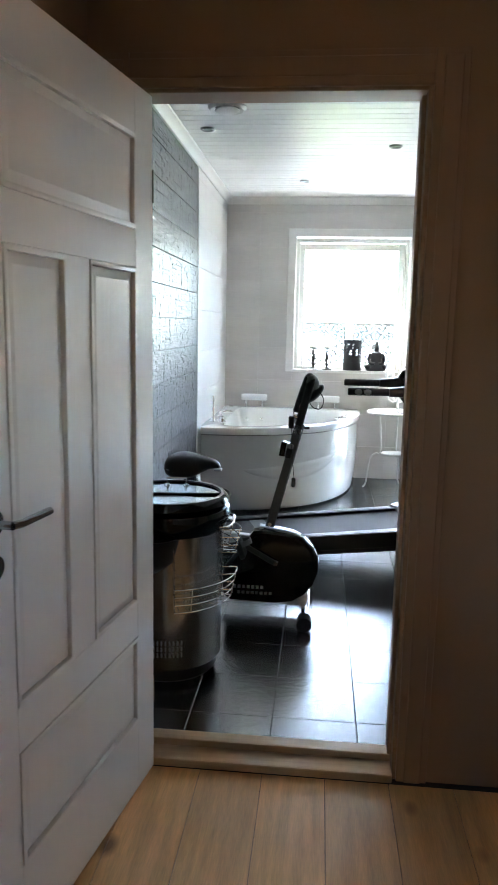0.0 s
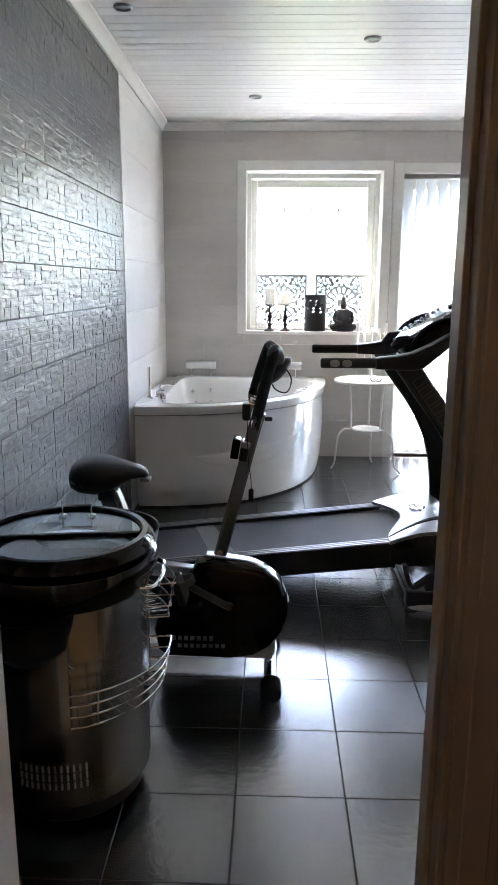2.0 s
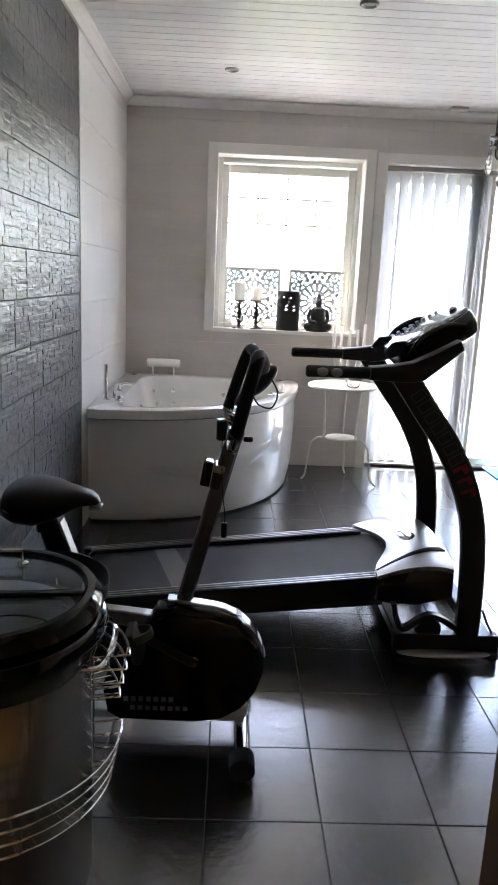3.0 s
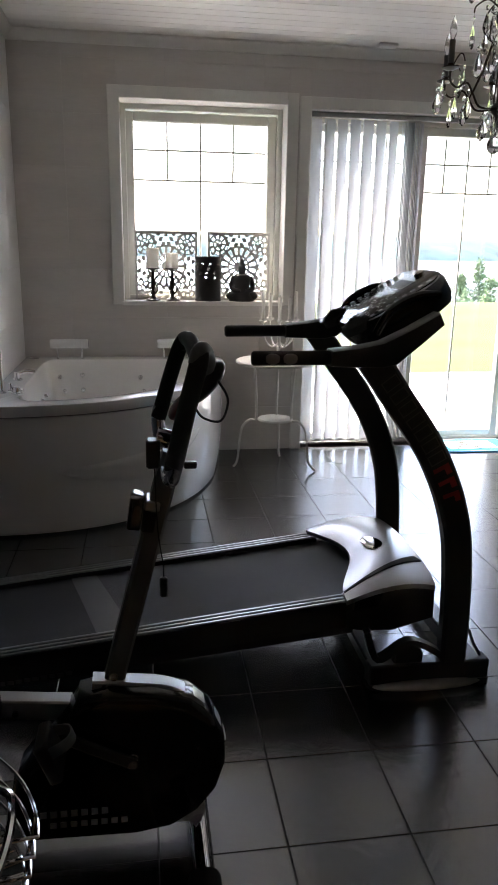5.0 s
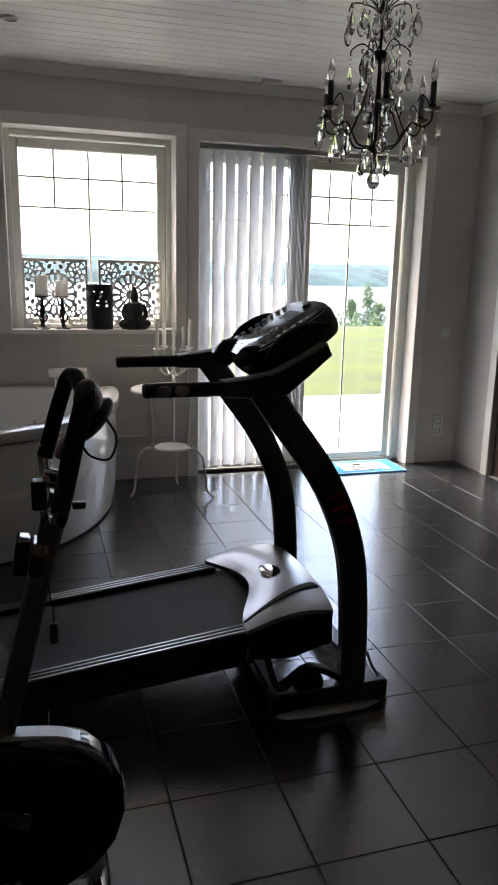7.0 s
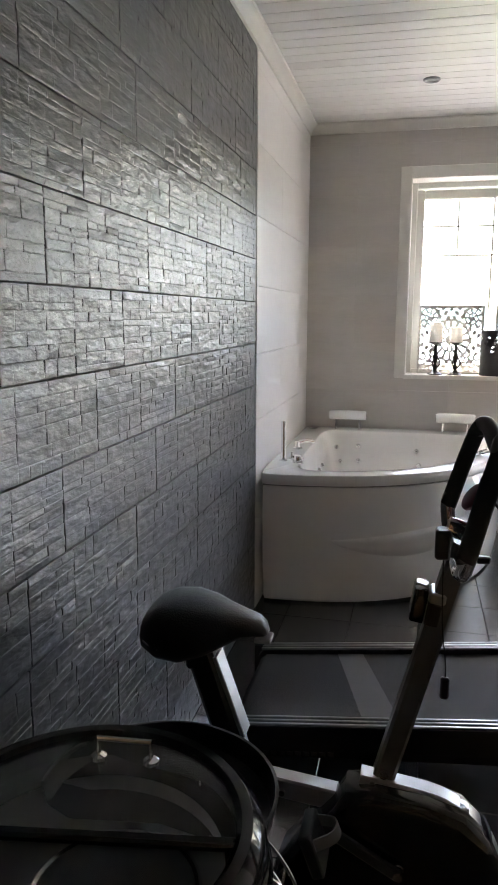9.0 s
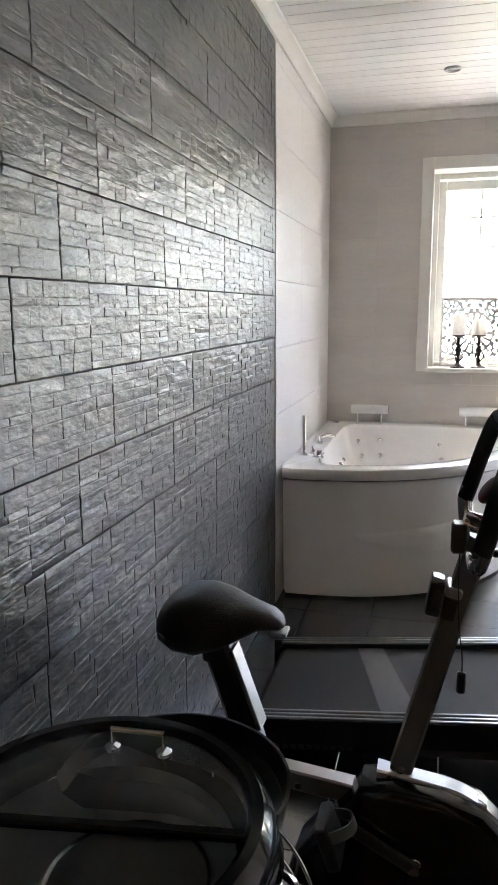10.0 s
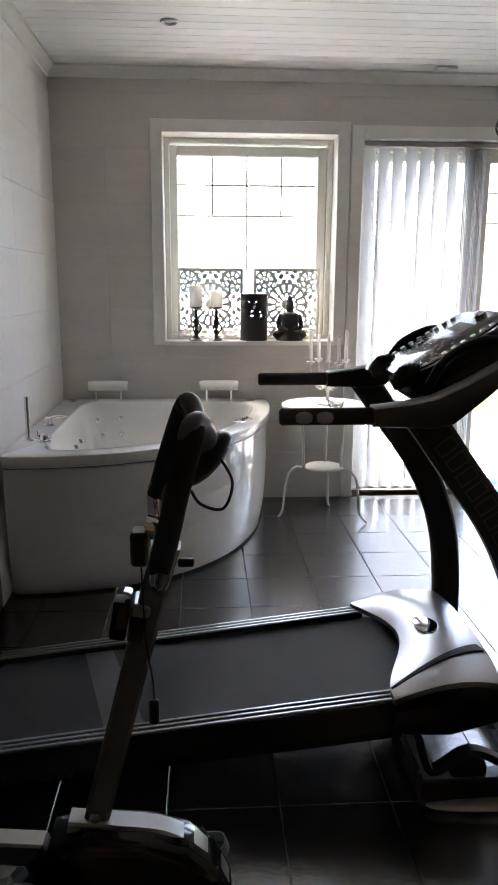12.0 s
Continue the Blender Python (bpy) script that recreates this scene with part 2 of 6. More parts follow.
def add_box(bm, x0, x1, y0, y1, z0, z1, bevel=0.0, seg=1):
    vs = bmesh.ops.create_cube(bm, size=1.0)["verts"]
    bmesh.ops.scale(bm, verts=vs, vec=(x1 - x0, y1 - y0, z1 - z0))
    bmesh.ops.translate(bm, verts=vs, vec=((x0 + x1) / 2, (y0 + y1) / 2, (z0 + z1) / 2))
    if bevel:
        es = list({e for v in vs for e in v.link_edges})
        bmesh.ops.bevel(bm, geom=es, offset=bevel, segments=seg, affect="EDGES", profile=0.6)
    return bm


def box(x0, x1, y0, y1, z0, z1, bevel=0.0, seg=1):
    return add_box(bmesh.new(), x0, x1, y0, y1, z0, z1, bevel, seg)


def curve_points(pts, steps=6, closed=False):
    """A smooth line through the points."""
    pts = [Vector(p) for p in pts]
    n = len(pts)
    if n < 3 and not closed:
        return pts
    out = []
    last = n if closed else n - 1
    for i in range(last):
        if closed:
            a, b, c, d = (pts[(i + k) % n] for k in (-1, 0, 1, 2))
        else:
            a, b, c, d = pts[max(i - 1, 0)], pts[i], pts[i + 1], pts[min(i + 2, n - 1)]
        for s in range(steps):
            u = s / steps
            out.append(0.5 * ((2 * b) + (c - a) * u + (2 * a - 5 * b + 4 * c - d) * u * u + (3 * b - a - 3 * c + d) * u ** 3))
    if not closed:
        out.append(pts[-1])
    return out


def add_sweep(bm, pts, profile, closed=False, side=None, scales=None):
    """Sweeps a closed 2D profile along a line. side: a fixed direction for the profile's first axis."""
    pts = [Vector(p) for p in pts]
    n, k = len(pts), len(profile)
    rings = []
    ref = None
    for i, p in enumerate(pts):
        a = pts[(i - 1) % n] if closed or i else p
        b = pts[(i + 1) % n] if closed or i < n - 1 else p
        t = (b - a).normalized()
        if side is not None:
            u = Vector(side)
            u = (u - t * u.dot(t)).normalized()
        else:
            if ref is None:
                ref = Vector((0, 0, 1)) if abs(t.z) < 0.9 else Vector((1, 0, 0))
            u = (ref - t * ref.dot(t)).normalized()
            ref = u
        w = t.cross(u)
        s = scales[i] if scales else 1.0
        rings.append([bm.verts.new(p + u * (q[0] * s) + w * (q[1] * s)) for q in profile])
    for i in range(n if closed else n - 1):
        r0, r1 = rings[i], rings[(i + 1) % n]
        for j in range(k):
            bm.faces.new((r0[j], r0[(j + 1) % k], r1[(j + 1) % k], r1[j]))
    if not closed:
        bm.faces.new(rings[0][::-1])
        bm.faces.new(rings[-1])
    return bm


def ring2d(r, seg=8, ry=None):
    ry = r if ry is None else ry
    return [(r * math.cos(2 * math.pi * i / seg), ry * math.sin(2 * math.pi * i / seg)) for i in range(seg)]


def rect2d(a, b, c=0.0):
    """A rectangle a x b with corners cut by c."""
    a, b = a / 2, b / 2
    if not c:
        return [(-a, -b), (a, -b), (a, b), (-a, b)]
    return [(-a + c, -b), (a - c, -b), (a, -b + c), (a, b - c), (a - c, b), (-a + c, b), (-a, b - c), (-a, -b + c)]


def tube(pts, r, seg=8, closed=False, smooth=0, bm=None):
    bm = bm or bmesh.new()
    line = curve_points(pts, smooth, closed) if smooth else pts
    return add_sweep(bm, line, ring2d(r, seg), closed)


def lathe(cx, cy, profile, seg=32, bm=None, arc=1.0, start=0.0):
    """Turns (radius, z) pairs about the upright line at cx, cy."""
    bm = bm or bmesh.new()
    full = arc >= 1.0
    n = seg if full else seg + 1
    rings = []
    for r, z in profile:
        if r < 1e-5:
            rings.append([bm.verts.new((cx, cy, z))])
        else:
            rings.append([bm.verts.new((cx + r * math.cos(start + 2 * math.pi * arc * i / seg), cy + r * math.sin(start + 2 * math.pi * arc * i / seg), z)) for i in range(n)])
    for a, b in zip(rings, rings[1:]):
        for i in range(seg):
            j = (i + 1) % n
            if len(a) == 1 and len(b) == 1:
                continue
            if len(a) == 1:
                bm.faces.new((a[0], b[j], b[i]))
            elif len(b) == 1:
                bm.faces.new((a[i], a[j], b[0]))
            else:
                bm.faces.new((a[i], a[j], b[j], b[i]))
    return bm


def prism(poly, y0, y1, bevel=0.0, seg=2, bm=None):
    """A plate cut to an outline in x and z, between two y."""
    bm = bm or bmesh.new()
    a = [bm.verts.new((x, y0, z)) for x, z in poly]
    b = [bm.verts.new((x, y1, z)) for x, z in poly]
    n = len(poly)
    faces = [bm.faces.new(a), bm.faces.new(b[::-1])]
    for i in range(n):
        faces.append(bm.faces.new((a[i], b[i], b[(i + 1) % n], a[(i + 1) % n])))
    bmesh.ops.recalc_face_normals(bm, faces=faces)
    if bevel:
        es = list({e for f in faces[:2] for e in f.edges})
        bmesh.ops.bevel(bm, geom=es, offset=bevel, segments=seg, affect="EDGES", profile=0.5)
    return bm


def ball(c, rx, ry=None, rz=None, u=16, v=10, bm=None):
    bm = bm or bmesh.new()
    vs = bmesh.ops.create_uvsphere(bm, u_segments=u, v_segments=v, radius=1.0)["verts"]
    bmesh.ops.scale(bm, verts=vs, vec=(rx, ry or rx, rz or rx))
    bmesh.ops.translate(bm, verts=vs, vec=c)
    return bm


def rod(a, b, r, seg=10, bm=None):
    return tube([a, b], r, seg, bm=bm)


def turned(bm, about, axis, degrees):
    bmesh.ops.rotate(bm, verts=bm.verts, cent=about, matrix=Matrix.Rotation(radians(degrees), 3, axis))
    return bm



# ---------------------------------------------------------------- the shell of the place
XL, XR = -0.756, 3.07          # slate wall face, far side wall
YW = 4.557                     # window wall, inner face
CEIL = 2.53
HZ = -0.025                    # hall floor
WIN = (-0.122, 0.900, 1.000, 2.192)
PATIO = (1.052, 2.650, 0.0, 2.175)
DOOR_L, DOOR_R, DOOR_T = -0.375, 0.400, 2.043
JAMB_L = DOOR_L - 0.05         # lining behind the hung leaf


def wall_with_holes(u0, u1, z0, z1, holes):
    """Splits an upright rectangle into the rectangles left over round its holes."""
    rects = [(u0, u1, z0, z1)]
    for a, b, c, d in holes:
        left = []
        for p, q, r, s in rects:
            if b <= p or a >= q or d <= r or c >= s:
                left.append((p, q, r, s))
                continue
            if a > p:
                left.append((p, a, r, s))
            if b < q:
                left.append((b, q, r, s))
            m, n = max(a, p), min(b, q)
            if c > r:
                left.append((m, n, r, c))
            if d < s:
                left.append((m, n, d, s))
        rects = left
    return rects


bm = bmesh.new()
for a, b, c, d in wall_with_holes(XL - 0.25, XR + 0.25, -0.3, CEIL + 0.3, [WIN, PATIO]):
    add_box(bm, a, b, YW + 0.008, YW + 0.30, c, d)
wall_window = structure("wall_window", bm, M_WALLJOINT, "grey-beige tiled outer wall with window and patio door", "wall")
wall_slate = structure("wall_slate", box(XL - 0.25, XL - 0.028, 0.1, YW + 0.008, -0.3, CEIL + 0.3), M_SLATE_JOINT, "long side wall clad in dark split-face stone tiles", "wall")
bm = bmesh.new()
for a, b, c, d in wall_with_holes(0.1, YW + 0.008, -0.3, CEIL + 0.3, [(3.20, 4.11, 0.0, 2.07)]):
    add_box(bm, XR, XR + 0.25, a, b, c, d)
structure("wall_side", bm, M_ROOMWALL, "plain light side wall with a dark door", "wall")
bm = bmesh.new()
for a, b, c, d in wall_with_holes(XL - 0.25, XR + 0.25, -0.3, CEIL + 0.3, [(JAMB_L - 0.03, DOOR_R + 0.03, HZ - 0.3, DOOR_T + 0.03)]):
    add_box(bm, a, b, 0.0, 0.1, c, d)
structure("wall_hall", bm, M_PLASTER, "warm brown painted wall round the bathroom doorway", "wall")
structure("floor_slab", box(XL - 0.25, XR + 0.25, 0.1, YW + 0.2, -0.3, -0.003), M_GROUT, "light grey tile joints of the bathroom floor", "floor")

# ceiling boards, laid across the room, in one mesh
bm = bmesh.new()
y = 0.1
while y < YW + 0.05:
    add_box(bm, XL - 0.03, XR, y + 0.0005, y + 0.0945, CEIL, CEIL + 0.02, 0.0022)
    y += 0.095
add_box(bm, XL - 0.25, XR + 0.25, 0.0, YW + 0.3, CEIL + 0.018, CEIL + 0.3)
structure("ceiling", bm, M_CEIL, "white painted tongue-and-groove board ceiling", "ceiling")


def cornice_profile():
    return [(0, 0), (0.052, 0), (0.050, 0.012), (0.030, 0.022), (0.018, 0.040), (0.012, 0.058), (0, 0.060)]


def cornice(name, a, b, inward):
    """A cove moulding from a to b under the ceiling; inward points into the room."""
    bm = bmesh.new()
    a, b, n = Vector(a), Vector(b), Vector(inward)
    ra = [bm.verts.new(a + n * p + Vector((0, 0, -q))) for p, q in cornice_profile()]
    rb = [bm.verts.new(b + n * p + Vector((0, 0, -q))) for p, q in cornice_profile()]
    k = len(ra)
    for i in range(k):
        bm.faces.new((ra[i], ra[(i + 1) % k], rb[(i + 1) % k], rb[i]))
    bm.faces.new(ra), bm.faces.new(rb[::-1])
    return structure(name, bm, M_TRIM, "white cove moulding under the ceiling", "trim", True)


cornice("trim_cornice_window", (XL, YW, CEIL), (XR, YW, CEIL), (0, -1, 0))
cornice("trim_cornice_slate", (XL, 0.1, CEIL), (XL, YW, CEIL), (1, 0, 0))
cornice("trim_cornice_side", (XR, 0.1, CEIL), (XR, YW, CEIL), (-1, 0, 0))

# hall
HX0, HX1, HY = -0.56, 0.80, -3.4
# unseen opening, added so daylight reaches the doorway wall of the hall
bm = bmesh.new()
for a, b, c, d in wall_with_holes(HY, 0.0, -0.3, 2.7, [(-2.3, -1.85, 1.1, 1.78)]):
    add_box(bm, HX0 - 0.15, HX0, a, b, c, d)
structure("wall_hall_left", bm, M_PLASTER, "brown painted hall side wall with an unseen opening added for light", "wall")
# second unseen opening, added to throw daylight on the open door leaf
bm = bmesh.new()
for a, b, c, d in wall_with_holes(HY, 0.0, -0.3, 2.7, [(-1.70, -1.45, 1.2, 1.58)]):
    add_box(bm, HX1, HX1 + 0.15, a, b, c, d)
structure("wall_hall_right", bm, M_PLASTER, "brown painted hall side wall with an unseen opening added for light", "wall")
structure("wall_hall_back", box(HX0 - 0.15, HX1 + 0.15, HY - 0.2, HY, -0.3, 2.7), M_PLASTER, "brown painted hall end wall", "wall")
structure("ceiling_hall", box(HX0 - 0.15, HX1 + 0.15, HY - 0.2, 0.0, 2.45, 2.7), M_CEIL, "white hall ceiling", "ceiling")
hall_floor = structure("floor_hall", box(HX0, HX1, HY, 0.0, -0.3, HZ - 0.004), M_SLATE_JOINT, "dark bed under oak floor planks", "floor")

# doorway lining, threshold, casing
bm = bmesh.new()
add_box(bm, DOOR_R, DOOR_R + 0.029, -0.004, 0.104, HZ, DOOR_T + 0.028, 0.003)
add_box(bm, JAMB_L - 0.029, JAMB_L, -0.004, 0.104, HZ, DOOR_T + 0.028, 0.003)
add_box(bm, JAMB_L, DOOR_R, -0.004, 0.104, DOOR_T, DOOR_T + 0.028, 0.003)
add_box(bm, DOOR_R - 0.012, DOOR_R, 0.045, 0.104, 0.03, DOOR_T, 0.002)
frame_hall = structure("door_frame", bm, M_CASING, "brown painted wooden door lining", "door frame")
bm = box(JAMB_L, DOOR_R, 0.050, 0.106, HZ, 0.026, 0.005, 2)
add_box(bm, JAMB_L, DOOR_R, -0.030, 0.050, HZ, 0.004, 0.006, 2)
structure("threshold", bm, M_SILLWOOD, "light wooden threshold under the bathroom door", "threshold")


def casing(name, x0, x1, top, y, out, w, z0, label):
    """A moulded casing of three boards round an opening; out is +1 or -1, the way it stands off the wall."""
    bm = bmesh.new()
    d = 0.016 * out
    for a, b, c, e in ((x0 - w, x0, z0, top + w), (x1, x1 + w, z0, top + w), (x0, x1, top, top + w)):
        add_box(bm, a, b, min(y, y + d), max(y, y + d), c, e, 0.004, 2)
        if b - a < e - c:
            add_box(bm, a + w * 0.25, b - w * 0.2, min(y, y + d * 1.35), max(y, y + d * 1.35), c, e - w * 0.2, 0.003)
        else:
            add_box(bm, a, b, min(y, y + d * 1.35), max(y, y + d * 1.35), c + w * 0.25, e - w * 0.2, 0.003)
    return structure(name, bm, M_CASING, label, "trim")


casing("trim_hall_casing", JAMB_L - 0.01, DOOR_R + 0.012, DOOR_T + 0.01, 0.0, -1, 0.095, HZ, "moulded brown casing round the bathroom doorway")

# window: casing, deep lining and sill board
bm = bmesh.new()
w = 0.070
x0, x1, z0, z1 = WIN
for a, b, c, d in ((x0 - w, x0, z0 - 0.018, z1 + w), (x1, x1 + w, z0 - 0.018, z1 + w), (x0, x1, z1, z1 + w)):
    add_box(bm, a, b, YW - 0.016, YW + 0.008, c, d, 0.003)
structure("trim_window_casing", bm, M_TRIM, "flat white casing round the bathroom window", "trim")
bm = bmesh.new()
add_box(bm, x0 - 0.012, x0 + 0.001, YW - 0.012, YW + 0.20, z0, z1, 0.001)
add_box(bm, x1 - 0.001, x1 + 0.012, YW - 0.012, YW + 0.20, z0, z1, 0.001)
add_box(bm, x0, x1, YW - 0.012, YW + 0.20, z1 - 0.001, z1 + 0.012, 0.001)
structure("trim_window_lining", bm, M_TRIM, "white lining boards in the window recess", "trim")
structure("window_sill", box(x0 - 0.01, x1 + 0.01, YW - 0.03, YW + 0.19, z0 - 0.022, z0 + 0.004, 0.004, 2), M_TRIM, "white window sill board with ornaments", "window sill")


def frame_of(x0, x1, z0, z1, y0, y1, t, bevel=0.004):
    bm = bmesh.new()
    for a, b, c, d in ((x0, x0 + t, z0, z1), (x1 - t, x1, z0, z1), (x0 + t, x1 - t, z0, z0 + t), (x0 + t, x1 - t, z1 - t, z1)):
        add_box(bm, a, b, y0, y1, c, d, bevel)
    return bm


def glazed(name, at, outer, sash, t_out, t_sash, glass, vbars, hbars, label, category):
    """A window: fixed frame, sash, one pane and a grid of bars on it."""
    win = thing(name, at, label, category, kind="structure")
    x0, x1, z0, z1 = outer
    y = at[1]
    part("frame", frame_of(x0, x1, z0, z1, y, y + 0.09, t_out), M_PVC, win, "cream white outer frame")
    a, b, c, d = sash
    part("sash", frame_of(a, b, c, d, y + 0.015, y + 0.075, t_sash, 0.006), M_PVC, win, "cream white sash")
    pane = part("pane", box(a + t_sash - 0.004, b - t_sash + 0.004, y + 0.040, y + 0.046, c + t_sash - 0.004, d - t_sash + 0.004), M_PANE, win, "clear glass pane", smooth=False)
    pane.visible_shadow = False
    for p, q, r, s in vbars + hbars:
        part("glazing_bar", box(p, q, y + 0.028, y + 0.039, r, s, 0.003), M_PVC, win)
    return win


YS = YW + 0.145
v = 0.006
gx0, gx1, gz0, gz1 = -0.043, 0.803, 1.05, 2.092
h1, h2 = 1.928, 1.749
vb = [(c - v, c + v, h2, gz1) for c in (0.167, 0.588)] + [(0.378 - v, 0.378 + v, gz0, gz1)]
hb = [(gx0, gx1, h - v, h + v) for h in (h1, h2)]
glazed("window_1", (0.38, YS, 1.0), (x0, x1, 1.0, 2.192), (-0.100, 0.865, 1.005, 2.150), 0.034, 0.058, None, vb, hb,
       "white casement window with a grid of glazing bars", "window")

# patio doors
PY = YW + 0.130
pv = [(c - v, c + v, 1.72, 2.06) for c in (2.012, 2.335)] + [(2.174 - v, 2.174 + v, 0.09, 2.06)]
ph = [(1.865, 2.515, h - v, h + v) for h in (1.898, 1.720)]
glazed("door_patio_right", (2.2, PY, 0.0), (1.81, 2.620, 0.0, 2.155), (1.825, 2.575, 0.022, 2.125), 0.03, 0.052, None, pv, ph,
       "white glazed patio door with glazing bars, closed", "patio door")
pv = [(c - v, c + v, 1.72, 2.06) for c in (1.28, 1.60)] + [(1.44 - v, 1.44 + v, 0.09, 2.06)]
ph = [(1.12, 1.76, h - v, h + v) for h in (1.898, 1.720)]
glazed("door_patio_left", (1.4, PY, 0.0), (1.056, 1.806, 0.0, 2.155), (1.075, 1.795, 0.022, 2.125), 0.03, 0.052, None, pv, ph,
       "white glazed patio door behind vertical blinds, closed", "patio door")
bm = bmesh.new()
x0, x1, _, z1 = PATIO
w = 0.072
for a, b, c, d in ((x0 - w, x0, 0.0, z1 + w), (x1, x1 + w, 0.0, z1 + w), (x0, x1, z1, z1 + w)):
    add_box(bm, a, b, YW - 0.016, YW + 0.008, c, d, 0.003)
structure("trim_patio_casing", bm, M_TRIM, "flat white casing round the patio doors", "trim")
bm = bmesh.new()
add_box(bm, x0 - 0.012, x0 + 0.001, YW - 0.012, YW + 0.25, 0.0, z1, 0.001)
add_box(bm, x1 - 0.001, x1 + 0.012, YW - 0.012, YW + 0.25, 0.0, z1, 0.001)
add_box(bm, x0, x1, YW - 0.012, YW + 0.25, z1 - 0.001, z1 + 0.012, 0.001)
add_box(bm, 2.619, x1, PY, PY + 0.06, 0.0, z1)
add_box(bm, x0, x1, PY, PY + 0.06, 2.154, z1)
structure("trim_patio_lining", bm, M_TRIM, "white lining boards in the patio door recess", "trim")
structure("patio_sill", box(x0, x1, PY - 0.02, YW + 0.32, -0.02, 0.012, 0.003), M_ALU, "aluminium sill under the patio doors", "door sill")

# dark door in the side wall, white casing
bm = bmesh.new()
for a, b, c, d in ((4.11, 4.185, 0.0, 2.145), (3.125, 3.20, 0.0, 2.145), (3.20, 4.11, 2.07, 2.145)):
    add_box(bm, XR - 0.016, XR + 0.002, a, b, c, d, 0.003)
structure("trim_side_casing", bm, M_TRIM, "white casing round a dark side door", "trim")
side_door = thing("door_side", (XR + 0.05, 3.65, 0.0), "dark brown wooden door, closed", "door", kind="structure")
part("leaf", box(XR + 0.03, XR + 0.07, 3.202, 4.108, 0.006, 2.066, 0.003), M_DARKWOOD, side_door)
part("handle", tube([(XR + 0.03, 4.05, 0.98), (XR - 0.03, 4.05, 0.98), (XR - 0.035, 4.03, 0.98), (XR - 0.035, 3.93, 0.98)], 0.009, 8), M_STEEL, side_door, "steel lever handle")
part("lock_plate", box(XR + 0.024, XR + 0.031, 4.03, 4.07, 0.90, 1.03, 0.002), M_STEEL, side_door)

# ---------------------------------------------------------------- outdoors
GX, GY = 46, 120


def ground_height(x, y):
    if y < 19:
        return -0.09 - 0.012 * max(0, y - 9) - 0.02 * noise.noise(Vector((x * 0.1, y * 0.1, 0)))
    k = min(1.0, (y - 19) / 80)
    return -0.21 - 14.0 * k * k * (3 - 2 * k) - 0.5 * k


bm = bmesh.new()
ys = [4.75, 5.5, 7, 9, 11, 13, 15, 17, 19, 20, 22, 24, 27, 31, 36, 42, 50, 60, 75, 95, 120, 700]
xs = [-300, -120, -60, -30, -15, -8, -4, -2, 0, 2, 4, 6, 8, 10, 12, 15, 18, 22, 28, 40, 60, 90, 150, 300, 500]
rows = [[bm.verts.new((x, y, ground_height(x, y) if y > 5 else -0.12)) for x in xs] for y in ys]
for a, b in zip(rows, rows[1:]):
    for i in range(len(xs) - 1):
        bm.faces.new((a[i], a[i + 1], b[i + 1], b[i]))
structure("ground", bm, M_GRASS, "bright green mown lawn sloping to the lake", "lawn", True)
# unseen ground, coloured to bounce warm light into the hall openings
bm = bmesh.new()
add_box(bm, -700, -1.006, -900, 4.75, -0.3, -0.12)
add_box(bm, 3.29, 700, -900, 4.75, -0.3, -0.12)
add_box(bm, -1.006, 3.29, -900, HY - 0.2, -0.3, -0.12)
structure("ground_behind", bm, M_BOUNCE_GROUND, "unseen warm ground round the house, added for bounce light", "ground")
terrace_end = 7.95
structure("terrace", box(-3.0, 7.0, YW + 0.30, terrace_end, -0.25, -0.065, 0.01), M_TERRACE, "pale concrete terrace outside the patio doors", "terrace")
structure("water_lake", box(-900, 1400, 70, 1000, -8.5, -8.2), M_WATER, "calm pale lake below the lawn", "lake")
bm = bmesh.new()
n = 90
hill_rows = []
for j, (yy, base, amp) in enumerate(((640, -8.6, 0), (650, -3, 2), (690, 3, 3), (740, 9, 4), (800, 16, 5), (820, 11, 4))):
    hill_rows.append([])
    for i in range(n + 1):
        xx = -250 + i * (1150 / n)
        wave = noise.noise(Vector((xx * 0.004, j * 0.35, 3))) * amp + noise.noise(Vector((xx * 0.05, j * 3.1, 7))) * amp * 0.2
        hill_rows[-1].append(bm.verts.new((xx, yy + 15 * noise.noise(Vector((xx * 0.01, j, 1))), base + wave)))
for a, b in zip(hill_rows, hill_rows[1:]):
    for i in range(n):
        bm.faces.new((a[i], a[i + 1], b[i + 1], b[i]))
structure("backdrop_hills", bm, M_FOREST, "wooded hills across the lake, distance haze in their blue-green colour", "hills", True)


